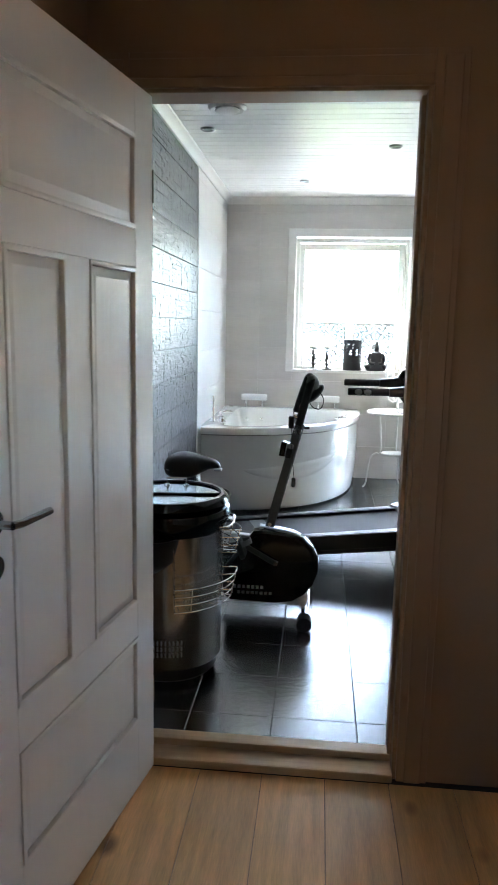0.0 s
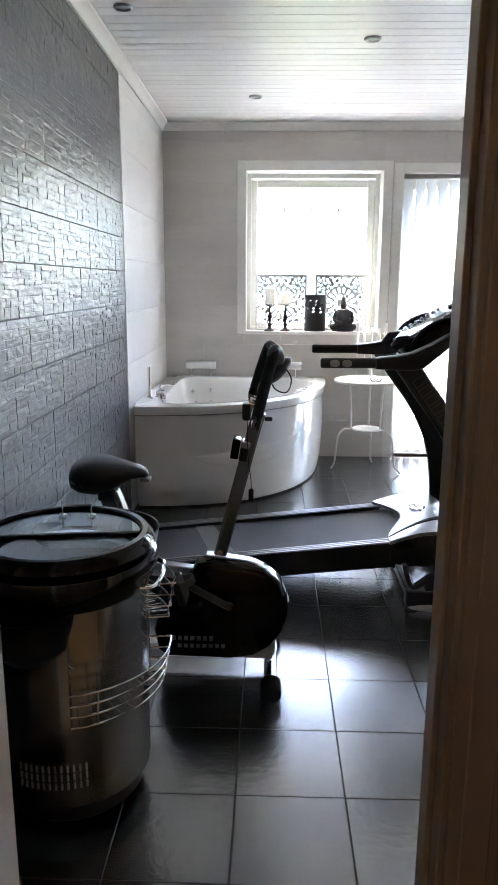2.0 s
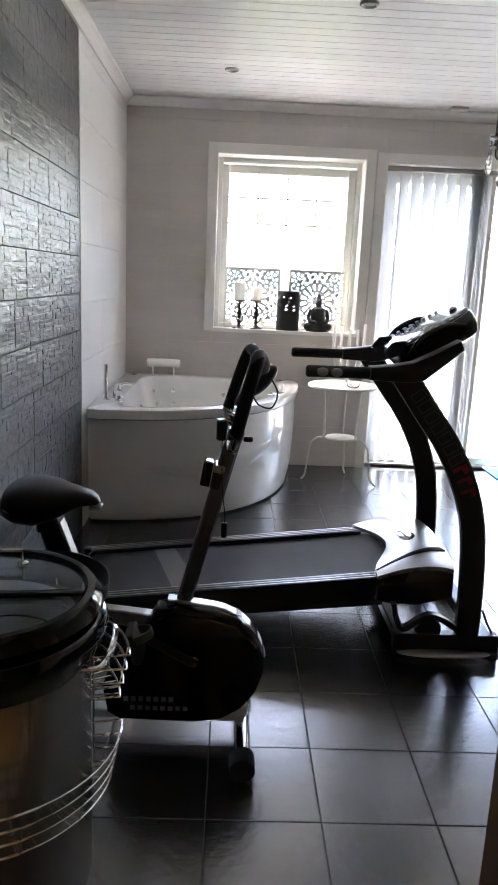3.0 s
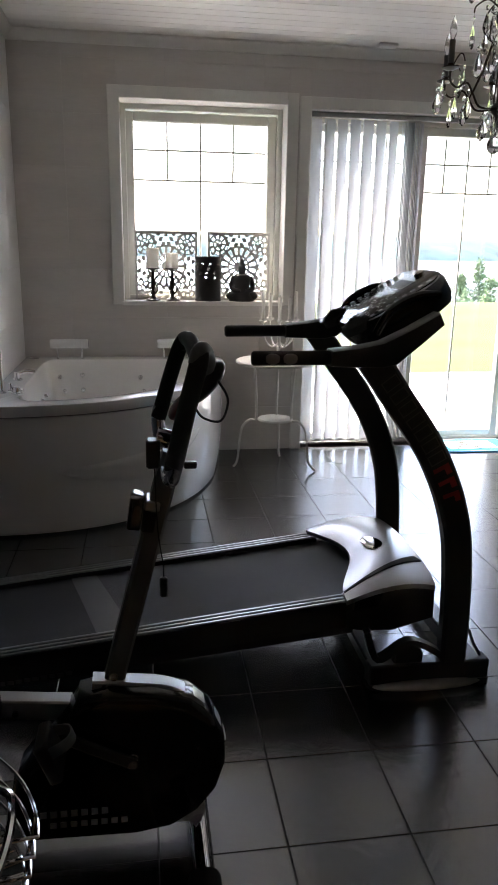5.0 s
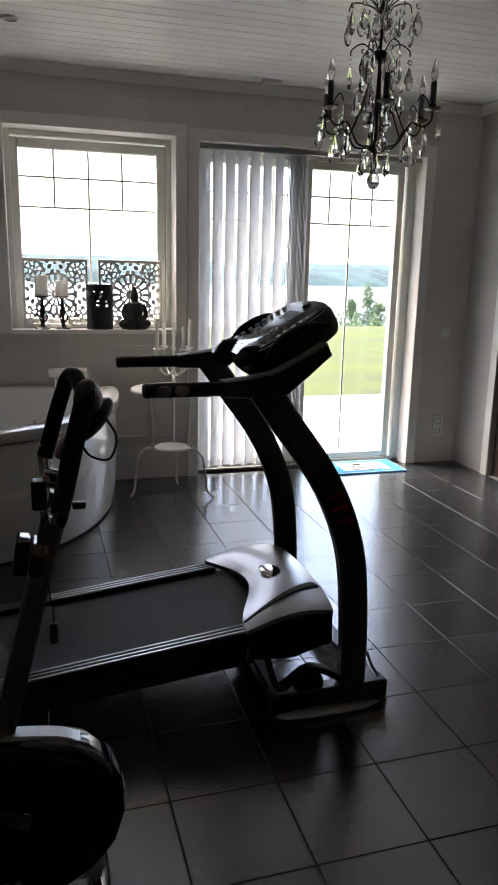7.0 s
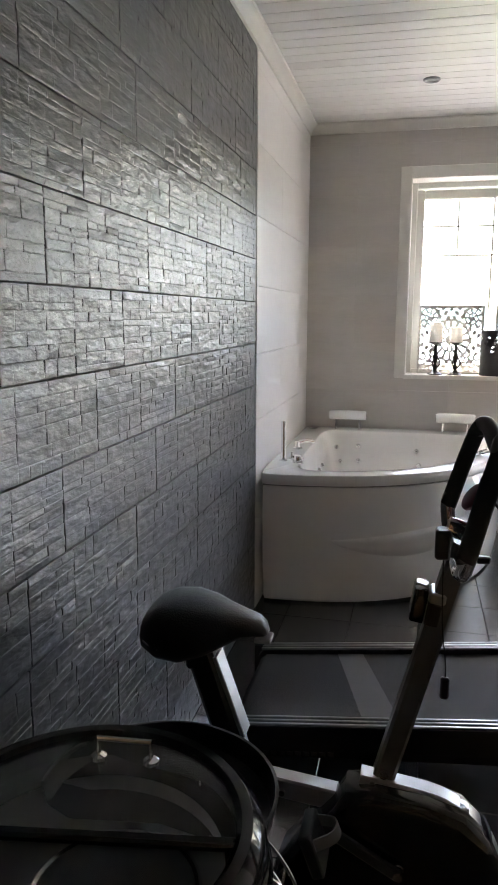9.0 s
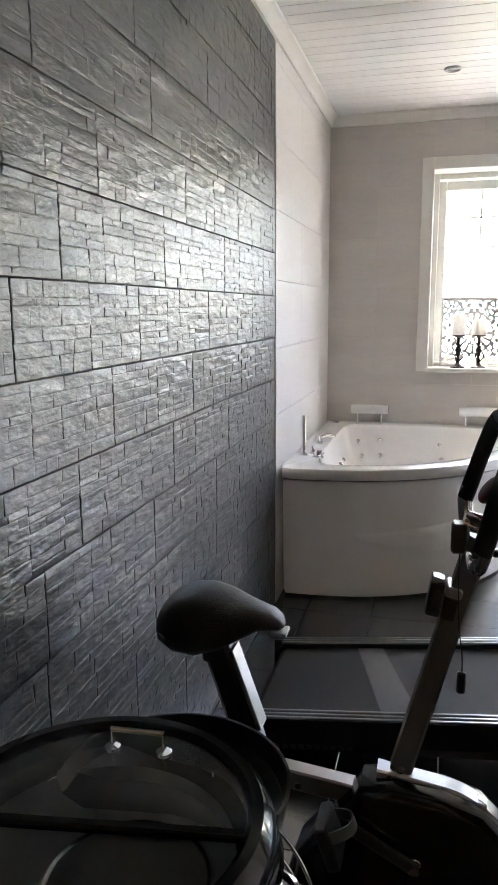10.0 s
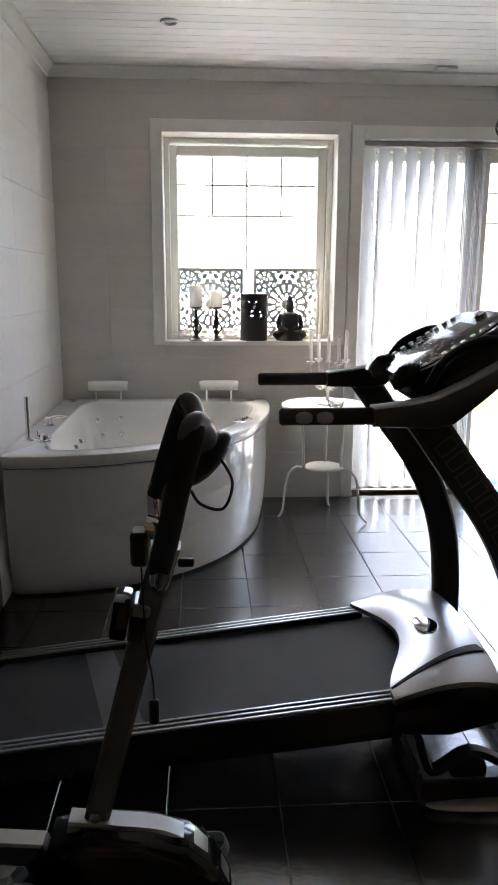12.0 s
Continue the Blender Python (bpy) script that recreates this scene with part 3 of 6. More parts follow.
def tree(at, height, spread, seed, label):
    rng = random.Random(seed)
    t = thing("tree", at, label, "tree", "trees beyond the lawn")
    x, y, z = at
    bm = bmesh.new()
    line = [(x, y, z), (x + 0.1, y, z + height * 0.4), (x - 0.05, y, z + height * 0.92)]
    pts = curve_points(line, 5)
    add_sweep(bm, pts, ring2d(0.10, 7), scales=[1.2 - 1.0 * i / len(pts) for i in range(len(pts))])
    part("trunk", bm, M_BARK, t)
    for k in range(9):
        h = z + height * (0.28 + 0.07 * k)
        a = rng.random() * 6.28
        r = spread * (1.0 - 0.08 * k)
        part("limb", tube([(x, y, h), (x + r * 0.5 * math.cos(a), y + r * 0.5 * math.sin(a), h + 0.25), (x + r * math.cos(a), y + r * math.sin(a), h + 0.35)], 0.03, 5), M_BARK, t)
    bm = bmesh.new()
    for k in range(75):
        f = rng.random()
        h = height * (0.22 + 0.78 * f)
        width = spread * (1.05 - 0.85 * f) * (0.35 + 0.65 * rng.random())
        a = rng.random() * 6.28
        c = Vector((x + width * math.cos(a), y + width * math.sin(a), z + h))
        for q in range(16):
            d = Vector((rng.gauss(0, 1), rng.gauss(0, 1), rng.gauss(0, 0.8))) * 0.20
            n1 = Vector((rng.gauss(0, 1), rng.gauss(0, 1), rng.gauss(0, 1))).normalized() * 0.10
            n2 = n1.orthogonal().normalized() * 0.07
            bm.faces.new([bm.verts.new(c + d + e) for e in (n1, n2, -n1, -n2)])
    part("crown", bm, M_LEAF, t, smooth=False)
    return t


tree((25.0, 52.0, -3.6), 4.1, 0.85, 3, "tall slender leafy tree beyond the lawn")
tree((24.1, 53.0, -3.6), 3.0, 0.75, 5, "smaller leafy tree beyond the lawn")
tree((26.5, 53.0, -3.6), 2.9, 0.9, 8, "smaller leafy tree beyond the lawn")
for i, (bx, s) in enumerate(((20.0, 0.9), (21.4, 1.0), (22.6, 1.1), (24.2, 1.0), (25.8, 1.2), (27.3, 1.1), (18.6, 0.8))):
    rng = random.Random(i + 40)
    sh = thing("shrub", (bx, 49.0, -3.2), "dark green shrub at the lawn edge", "shrub", "shrubs at the lawn edge")
    bm = bmesh.new()
    for q in range(260):
        a, f = rng.random() * 6.28, rng.random()
        c = Vector((bx + s * f * math.cos(a), 49 + s * f * math.sin(a), -3.2 + 1.9 * s * (1 - f * f) * rng.random()))
        n1 = Vector((rng.gauss(0, 1), rng.gauss(0, 1), rng.gauss(0, 1))).normalized() * 0.13
        n2 = n1.orthogonal().normalized() * 0.09
        bm.faces.new([bm.verts.new(c + e) for e in (n1, n2, -n1, -n2)])
    part("foliage", bm, M_LEAF, sh, smooth=False)
    part("stem", rod((bx, 49, -3.25), (bx, 49, -2.2), 0.04, 6), M_BARK, sh)



# ---------------------------------------------------------------- hall door
def hall_door():
    """The open panelled leaf, hung on the left jamb and swung back into the hall."""
    at = (DOOR_L - 0.008, -0.040, HZ + 0.012)
    d = thing("door_hall", at, "white painted panelled wooden door standing open", "door", kind="structure")
    W, H, T = 0.86, 2.035, 0.040
    # drawn closed along -x from the hinge, then swung
    stile, rails = 0.118, ((0.0, 0.222), (0.493, 0.597), (1.560, 1.662), (1.908, H))
    m0, m1 = 0.387, 0.500
    boards = [("stile", 0.0, stile, 0.0, H), ("stile", W - stile, W, 0.0, H), ("muntin", m0, m1, rails[1][1], rails[2][0])]
    boards += [("rail", stile, W - stile, a, b) for a, b in rails]
    openings = [(stile, W - stile, rails[0][1], rails[1][0]), (stile, W - stile, rails[2][1], rails[3][0]),
                (stile, m0, rails[1][1], rails[2][0]), (m1, W - stile, rails[1][1], rails[2][0])]
    swing = Matrix.Translation(at) @ Matrix.Rotation(radians(-99.4), 4, "Z")

    def place(bm, name, mat, label="", smooth=True):
        bmesh.ops.transform(bm, matrix=swing, verts=bm.verts)
        return part(name, bm, mat, d, label, smooth)
    for name, a, b, c, e in boards:
        place(box(a, b, -T / 2, T / 2, c, e, 0.0012), name, M_DOOR)
    for a, b, c, e in openings:
        bm = box(a, b, -0.008, 0.008, c, e)
        w = 0.038
        # raised field with sloping margins on both faces
        for s in (-1, 1):
            vs = [bm.verts.new(p) for p in ((a + w, s * 0.0165, c + w), (b - w, s * 0.0165, c + w), (b - w, s * 0.0165, e - w), (a + w, s * 0.0165, e - w),
                                            (a, s * 0.0082, c), (b, s * 0.0082, c), (b, s * 0.0082, e), (a, s * 0.0082, e))]
            bm.faces.new(vs[:4])
            for i in range(4):
                bm.faces.new((vs[i], vs[(i + 1) % 4], vs[4 + (i + 1) % 4], vs[4 + i]))
        panel = place(bm, "panel", M_DOOR, smooth=False)
        bm = bmesh.new()
        for s in (-1, 1):
            y0, y1 = sorted((s * 0.008, s * 0.024))
            for p, q, r, t in ((a, a + 0.014, c, e), (b - 0.014, b, c, e), (a, b, c, c + 0.014), (a, b, e - 0.014, e)):
                add_box(bm, p, q, y0, y1, r, t, 0.005, 2)
        place(bm, "moulding", M_DOOR)
    for s in (-1, 1):
        y = s * (T / 2)
        bm = bmesh.new()
        rod((W - 0.055, y, 1.02), (W - 0.055, y + s * 0.045, 1.02), 0.009, 12, bm)
        tube([(W - 0.055, y + s * 0.045, 1.02), (W - 0.075, y + s * 0.052, 1.02), (W - 0.18, y + s * 0.052, 1.02)], 0.0085, 10, bm=bm)
        place(bm, "lever_handle", M_STEEL, "brushed steel lever handle")
        bm = rod((W - 0.055, y, 1.02), (W - 0.055, y + s * 0.007, 1.02), 0.026, 24)
        place(bm, "rosette", M_STEEL)
        bm = rod((W - 0.055, y, 0.93), (W - 0.055, y + s * 0.007, 0.93), 0.024, 24)
        place(bm, "key_rosette", M_STEEL)
    for z in (0.22, 1.75):
        place(rod((-0.004, 0.014, z), (-0.004, 0.014, z + 0.09), 0.008, 10), "hinge", M_STEEL)


hall_door()


# ---------------------------------------------------------------- corner bathtub
TX, TY = XL + 0.012, YW - 0.006
TCX, TCY = -0.30, 3.97


def tub_radius(th, ins, left, back, p, a=1.232, b=1.462, n=2.42):
    """Distance from the tub's middle to its rim in one direction; ins, left and back move the front curve and the wall sides inwards."""
    c, s = math.cos(th), math.sin(th)
    inv = 0.0
    if c < 0:
        inv += (c / (TX + left - TCX)) ** p
    if s > 0:
        inv += (s / (TY - back - TCY)) ** p
    lo, hi = 0.05, 3.0
    for _ in range(40):
        t = (lo + hi) / 2
        u = max(0.0, (TCX + t * c - TX) / (a - ins))
        w = max(0.0, (TY - TCY - t * s) / (b - ins))
        if u ** n + w ** n < 1:
            lo = t
        else:
            hi = t
    inv += (1 / lo) ** p
    return inv ** (-1 / p)


TUB_ANGLES = sorted([2 * math.pi * i / 120 for i in range(120)] +
                    [math.atan2(TY - TCY, TX - TCX) % (2 * math.pi), math.atan2(TY - 1.462 - TCY, TX - TCX) % (2 * math.pi), math.atan2(TY - TCY, TX + 1.232 - TCX) % (2 * math.pi)])


def tub_rings(rings, cap=False):
    bm = bmesh.new()
    loops = []
    for z, ins, left, back, p in rings:
        loop = []
        for th in TUB_ANGLES:
            r = tub_radius(th, ins, left, back, p)
            loop.append(bm.verts.new((TCX + r * math.cos(th), TCY + r * math.sin(th), z)))
        loops.append(loop)
    m = len(TUB_ANGLES)
    for a, b in zip(loops, loops[1:]):
        for i in range(m):
            bm.faces.new((a[i], a[(i + 1) % m], b[(i + 1) % m], b[i]))
    if cap:
        bm.faces.new(loops[-1])
    return bm


def bathtub():
    t = thing("bathtub", (TCX, TCY, 0.0), "white acrylic corner whirlpool bathtub, empty", "bathtub")
    part("apron", tub_rings([(0.012, 0.034, 0, 0, 60), (0.035, 0.022, 0, 0, 60), (0.15, 0.012, 0, 0, 60), (0.30, 0.003, 0, 0, 60), (0.45, 0.0, 0, 0, 60), (0.583, 0.004, 0, 0, 60),
                             (0.585, 0.016, 0.01, 0.01, 60)]), M_ACRYLIC, t, "glossy white curved front panel")
    part("seam", tub_rings([(0.582, 0.014, 0, 0, 60), (0.598, 0.014, 0, 0, 60)]), M_SEAM, t, "dark seam under the rim")
    part("basin", tub_rings([(0.594, 0.012, 0, 0, 60), (0.594, -0.010, 0, 0, 60), (0.60, -0.014, 0, 0, 60), (0.632, -0.014, 0, 0, 60), (0.643, -0.010, 0, 0, 60), (0.650, 0.004, 0, 0, 60),
                             (0.650, 0.07, 0.115, 0.10, 7), (0.646, 0.085, 0.128, 0.113, 7), (0.630, 0.096, 0.138, 0.123, 7), (0.52, 0.125, 0.165, 0.15, 6), (0.36, 0.165, 0.20, 0.19, 5),
                             (0.24, 0.22, 0.25, 0.24, 4.5), (0.19, 0.30, 0.32, 0.31, 4), (0.175, 0.45, 0.42, 0.41, 4)], True), M_ACRYLIC, t, "glossy white moulded basin and rim")
    # moulded swoosh pressed out of the front panel
    bm = bmesh.new()
    rows = []
    for i in range(49):
        k = i / 48
        th = radians(262 + 66 * k)
        top, low = 0.330 + 0.075 * k, 0.330 + 0.075 * k - 0.125 * math.sin(math.pi * k) ** 0.7
        row = []
        for j in range(9):
            v = j / 8
            z = top + (low - top) * v
            out = 0.007 * min(1.0, 5 * v, 4 * (1 - v)) * math.sin(math.pi * k) ** 0.5
            r = tub_radius(th, max(0.0, 0.012 - 0.06 * max(0.0, z - 0.15)) - 0.001, 0, 0, 60) + out - 0.001
            row.append(bm.verts.new((TCX + r * math.cos(th), TCY + r * math.sin(th), z)))
        rows.append(row)
    for a, b in zip(rows, rows[1:]):
        for j in range(8):
            bm.faces.new((a[j], a[j + 1], b[j + 1], b[j]))
    part("moulded_swoosh", bm, M_ACRYLIC, t, "curved relief moulded into the front panel")
    for deg, z in ((119, 0.545), (102, 0.553), (117, 0.455), (102, 0.462), (58, 0.535), (55, 0.45), (96, 0.375), (172, 0.50), (200, 0.50)):
        th, k = radians(deg), (0.63 - z) / 0.11
        r = tub_radius(th, 0.096 + 0.029 * k, 0.138 + 0.027 * k, 0.123 + 0.027 * k, 6.3) - 0.006
        c = Vector((TCX + r * math.cos(th), TCY + r * math.sin(th), z))
        way = Vector((math.cos(th), math.sin(th), 0.22)) if 20 < deg < 140 else Vector((-1, 0, 0.2))
        if deg < 140:
            way.x *= 0.3
        way.normalize()
        bm = bmesh.new()
        add_sweep(bm, [c + way * 0.010, c - way * 0.002, c - way * 0.005, c - way * 0.0055, c - way * 0.003, c - way * 0.009, c - way * 0.011], ring2d(0.0145, 16), scales=[1, 1, 0.86, 0.62, 0.5, 0.42, 0.2])
        part("jet", bm, M_CHROME, t, "small chrome whirlpool jet")
    # taps on the deck
    hs = part("hand_shower", lathe(-0.690, 3.372, [(0.0, 0.650), (0.022, 0.650), (0.022, 0.657), (0.0125, 0.660), (0.0125, 0.70), (0.0105, 0.705), (0.0115, 0.845), (0.010, 0.852), (0, 0.853)], 16), M_CHROME, t, "chrome hand shower on the deck")
    tap = lathe(-0.612, 3.335, [(0.0, 0.650), (0.030, 0.650), (0.030, 0.656), (0.020, 0.660), (0.020, 0.682), (0.016, 0.688), (0, 0.689)], 20)
    add_box(tap, -0.655, -0.580, 3.325, 3.345, 0.664, 0.676, 0.004)
    rod((-0.640, 3.335, 0.67), (-0.640, 3.335, 0.705), 0.008, 10, tap)
    part("mixer", tap, M_CHROME, t, "chrome mixer on the deck")
    sp = lathe(-0.672, 3.72, [(0.0, 0.650), (0.026, 0.650), (0.026, 0.656), (0.016, 0.660), (0.016, 0.69), (0, 0.692)], 20)
    tube([(-0.672, 3.72, 0.68), (-0.63, 3.735, 0.693), (-0.585, 3.75, 0.685)], 0.011, 10, smooth=4, bm=sp)
    part("spout", sp, M_CHROME, t, "chrome bath spout")
    for x, y in ((-0.690, 4.475), (0.385, 4.47)):
        part("deck_cap", lathe(x, y, [(0, 0.650), (0.030, 0.650), (0.030, 0.655), (0.022, 0.661), (0, 0.662)], 20), M_CHROME, t)
    pad = part("control_pad", turned(box(0.25, 0.37, 3.78, 3.84, 0.650, 0.660, 0.008, 2), (0.31, 3.81, 0.65), "Z", 62), M_CHROME, t, "chrome whirlpool control pad")
    for i in range(4):
        a = math.radians(62)
        q = (i - 1.5) * 0.026
        part("button", lathe(0.31 + q * math.cos(a), 3.81 + q * math.sin(a), [(0, 0.66), (0.009, 0.66), (0.009, 0.667), (0, 0.669)], 12), M_CHROME, pad)
    for x in (-0.468, 0.197):
        hr = part("headrest", add_sweep(bmesh.new(), curve_points([(x - 0.118, 4.462, 0.742), (x, 4.468, 0.744), (x + 0.118, 4.462, 0.742)], 6), ring2d(0.031, 16, 0.024), side=(0, 0, 1), scales=[0.86] + [1.0] * 11 + [0.86]), M_ACRYLIC, t, "white padded headrest on chrome pegs")
        for s in (-0.075, 0.075):
            part("peg", rod((x + s, 4.466, 0.648), (x + s, 4.466, 0.725), 0.007, 8), M_CHROME, hr)


bathtub()


# ---------------------------------------------------------------- treadmill
def deck_z(x):
    return 0.277 + 0.114 * (x - 0.61)


def treadmill():
    t = thing("treadmill", (0.2, 2.1, 0.0), "black and silver motorised treadmill with console and handrails", "treadmill")
    NY, FY = 1.765, 2.420
    x0, x1 = -0.585, 0.63
    for y0, y1, inner in ((1.806, 1.866, 1), (2.318, 2.378, -1)):
        rail = part("foot_rail", prism([(x0, deck_z(x0) - 0.075), (x1, deck_z(x1) - 0.085), (x1, deck_z(x1) + 0.001), (x0 + 0.02, deck_z(x0) + 0.001), (x0, deck_z(x0) - 0.02)], y0, y1, 0.004), M_BLACKMETAL, t, "black side rail")
        for k in range(3):
            a = y0 + 0.005 + k * 0.0195
            v = [(x0 + 0.01, deck_z(x0)), (x1, deck_z(x1)), (x1, deck_z(x1) + 0.008), (x0 + 0.01, deck_z(x0) + 0.008)]
            part("rail_strip", prism(v, a, a + 0.0095, 0.002, 1), M_ALU, rail, "aluminium tread strip")
    bm = prism([(x0 + 0.03, deck_z(x0) - 0.028), (x1 + 0.06, deck_z(x1 + .06) - 0.03), (x1 + 0.06, deck_z(x1 + .06) - 0.012), (x0 + 0.03, deck_z(x0) - 0.012)], 1.866, 2.318)
    part("belt", bm, M_BELT, t, "black rubber running belt")
    # slanted band across the belt, paler than the rubber round it
    bm = bmesh.new()
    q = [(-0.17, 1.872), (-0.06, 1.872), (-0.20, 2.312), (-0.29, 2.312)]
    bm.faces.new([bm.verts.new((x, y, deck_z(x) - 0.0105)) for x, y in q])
    part("belt_patch", bm, M_FAINT, t, "paler slanted band across the belt")
    part("rear_roller", rod((x0 + 0.035, 1.84, deck_z(x0) - 0.045), (x0 + 0.035, 2.345, deck_z(x0) - 0.045), 0.028, 16), M_RUBBER, t)
    for y in (1.818, 2.366):
        part("rear_cap", box(x0 - 0.025, x0 + 0.05, y - 0.018, y + 0.018, 0.012, deck_z(x0) + 0.004, 0.010, 2), M_BLACK, t)
        part("rear_foot", lathe(x0 + 0.03, y, [(0, 0), (0.02, 0), (0.02, 0.012), (0.012, 0.014), (0.012, 0.03), (0, 0.03)], 12), M_RUBBER, t)
    part("side_skirt", prism([(x0 + 0.02, 0.045), (x1, 0.17), (x1, deck_z(x1) - 0.08), (x0 + 0.02, deck_z(x0) - 0.07)], 1.810, 1.822), M_BLACK, t)
    # faint wordmark bars on the skirt
    for i in range(10):
        xa = -0.485 + i * 0.0245
        z = deck_z(xa) - 0.062
        part("printed_bar", box(xa, xa + 0.018, 1.8035, 1.8055, z - 0.028, z - 0.016), M_FAINT, t, smooth=False)
    # motor cover
    bm = bmesh.new()
    def cover_front(y):
        g = min(1.0, max(0.0, (y - 1.830) / 0.540))
        return 0.600 + 0.094 * math.sin(math.pi * g ** 1.15) ** 1.3

    def cover_z(x, y):
        v = min(1.0, max(0.0, (y - 1.792) / 0.586))
        u = min(1.0, max(0.0, (x - cover_front(y)) / (0.900 - 0.014 * (2 * v - 1) ** 4 - cover_front(y))))
        h = 0.026 * max(0.0, math.sin(math.pi * v)) ** 0.8
        return 0.292 + h * (0.55 + 0.45 * math.sin(math.pi * min(1, u * 0.7 + 0.15))) + 0.056 * math.sin(math.pi * u * 0.62) - 0.015 * u * u
    top = []
    for j in range(37):
        v = j / 36
        yy = 1.792 + 0.586 * v
        f, e = cover_front(yy), 0.900 - 0.014 * (2 * v - 1) ** 4
        top.append([bm.verts.new((f + (e - f) * k / 8, yy, cover_z(f + (e - f) * k / 8, yy))) for k in range(9)])
    for a, b in zip(top, top[1:]):
        for k in range(8):
            bm.faces.new((a[k], a[k + 1], b[k + 1], b[k]))
    edge = [e for e in bm.edges if e.is_boundary]
    ext = bmesh.ops.extrude_edge_only(bm, edges=edge)["geom"]
    bmesh.ops.translate(bm, verts=[g for g in ext if isinstance(g, bmesh.types.BMVert)], vec=(0, 0, -0.016))
    cover = part("motor_cover", bm, M_SILVER, t, "silver moulded motor cover")
    bm = bmesh.new()
    pts = [(x, y, cover_z(x, y) + 0.0005) for x, y in [(0.603 + 0.0187 * k, 1.836 + 0.0074 * k) for k in range(16)]]
    add_sweep(bm, pts, rect2d(0.034, 0.006), side=(0, 1, 0), scales=[0.25 + 0.75 * k / 15 for k in range(16)])
    part("cover_groove", bm, M_RUBBER, cover, "dark slot across the cover")
    badge = turned(turned(ball((0.772, 2.082, cover_z(0.772, 2.082)), 0.036, 0.064, 0.007, 24, 8), (0.772, 2.082, cover_z(0.772, 2.082)), "Y", -7), (0.772, 2.082, 0.36), "Z", 14)
    part("badge", badge, M_CHROME, cover, "oval chrome badge")
    part("motor_housing", prism([(0.605, 0.19), (0.66, 0.180), (0.76, 0.176), (0.892, 0.213), (0.890, 0.312), (0.80, 0.322), (0.718, 0.316), (0.704, 0.268), (0.605, 0.250)], 1.796, 2.374, 0.008), M_BLACK, t)
    # uprights
    mid = [(0.606, 1.072), (0.640, 1.030), (0.705, 0.940), (0.804, 0.805), (0.874, 0.672), (0.917, 0.540), (0.937, 0.400), (0.946, 0.228), (0.947, 0.055)]
    for y in (NY, FY):
        line = curve_points([(x, y, z) for x, z in mid], 5)
        up = part("upright", add_sweep(bmesh.new(), line, rect2d(0.052, 0.087, 0.010), side=(0, 1, 0)), M_BLACKMETAL, t, "curved black upright")
        if y == NY:
            # outlined wordmark, as plain bars that run down the upright
            line = curve_points([(x, z, 0) for x, z in [(0.662, 1.005), (0.712, 0.938), (0.806, 0.805), (0.872, 0.68), (0.893, 0.62)]], 8)
            total, acc = [0.0], 0.0
            for a, b in zip(line, line[1:]):
                acc += (b - a).length
                total.append(acc)
            for i in range(10):
                s0 = acc * (i + 0.12) / 10
                k = max(j for j in range(len(line)) if total[j] <= s0)
                k = min(k, len(line) - 2)
                p, d = line[k].copy(), (line[k + 1] - line[k]).normalized()
                p += d * (s0 - total[k])
                nn = Vector((d.y, -d.x, 0))
                L, H = acc / 10 * 0.74, 0.026
                bm2 = bmesh.new()
                th = 0.0035
                for (u0, u1, w0, w1) in ((0, L, -H, -H + th), (0, L, H - th, H), (0, th, -H, H), (L - th, L, -H, H)) if i < 7 else ((0, L, -H, -H * 0.3), (0, L * 0.4, -H, H)):
                    vs = []
                    for u, w in ((u0, w0), (u1, w0), (u1, w1), (u0, w1)):
                        g = p + d * u + nn * w
                        vs.append(bm2.verts.new((g.x, y - 0.0275, g.y)))
                    bm2.faces.new(vs)
                part("printed_letter", bm2, M_FAINT if i < 7 else M_RED, up, "grey outlined printed shape" if i < 7 else "dark red printed shape", False)
    # handrail arms and grips
    arm = [(0.50, 1.080), (0.58, 1.089), (0.645, 1.102), (0.72, 1.138), (0.803, 1.184), (0.819, 1.150), (0.755, 1.094), (0.690, 1.040), (0.645, 1.030), (0.58, 1.032), (0.50, 1.035)]
    for y in (NY, FY):
        a = part("handrail_arm", prism(arm, y - 0.034, y + 0.034, 0.010), M_BLACK, t, "black moulded rail arm")
        g = part("grip", add_sweep(bmesh.new(), [(0.282, y, 1.056), (0.288, y, 1.056), (0.53, y, 1.057)], ring2d(0.0205, 14, 0.024), scales=[0.75, 1, 1]), M_FOAM, a, "black padded grip")
        for xa, xb in ((0.316, 0.358), (0.364, 0.408)):
            c = ((xa + xb) / 2, y + (-0.0215 if y == NY else 0.0215), 1.057)
            part("pulse_plate", ball(c, 0.0222, 0.005, 0.015, 14, 8), M_ALU, a, "oval metal pulse sensor")
    # console: a thick rounded tablet on a slope, with its display face, keys and printed marks
    mid_c, d = Vector((0.762, 2.090, 1.203)), Vector((0.855, 0, 0.518)).normalized()
    nrm = Vector((-d.z, 0, d.x))

    def on_face(u, yy, h):
        return mid_c + d * u + Vector((0, yy - 2.090, 0)) + nrm * h

    def tablet(rings, lu=0.168, ly=0.205, n=3.2):
        """Rounded outlines stacked off the face; rings are (scale, height, shift along the slope)."""
        bm = bmesh.new()
        loops = []
        for k, h, shift in rings:
            loop = []
            for i in range(48):
                a = 2 * math.pi * i / 48
                c, q = math.cos(a), math.sin(a)
                loop.append(bm.verts.new(on_face(shift + k * lu * math.copysign(abs(c) ** (2 / n), c), 2.090 + k * ly * math.copysign(abs(q) ** (2 / n), q), h)))
            loops.append(loop)
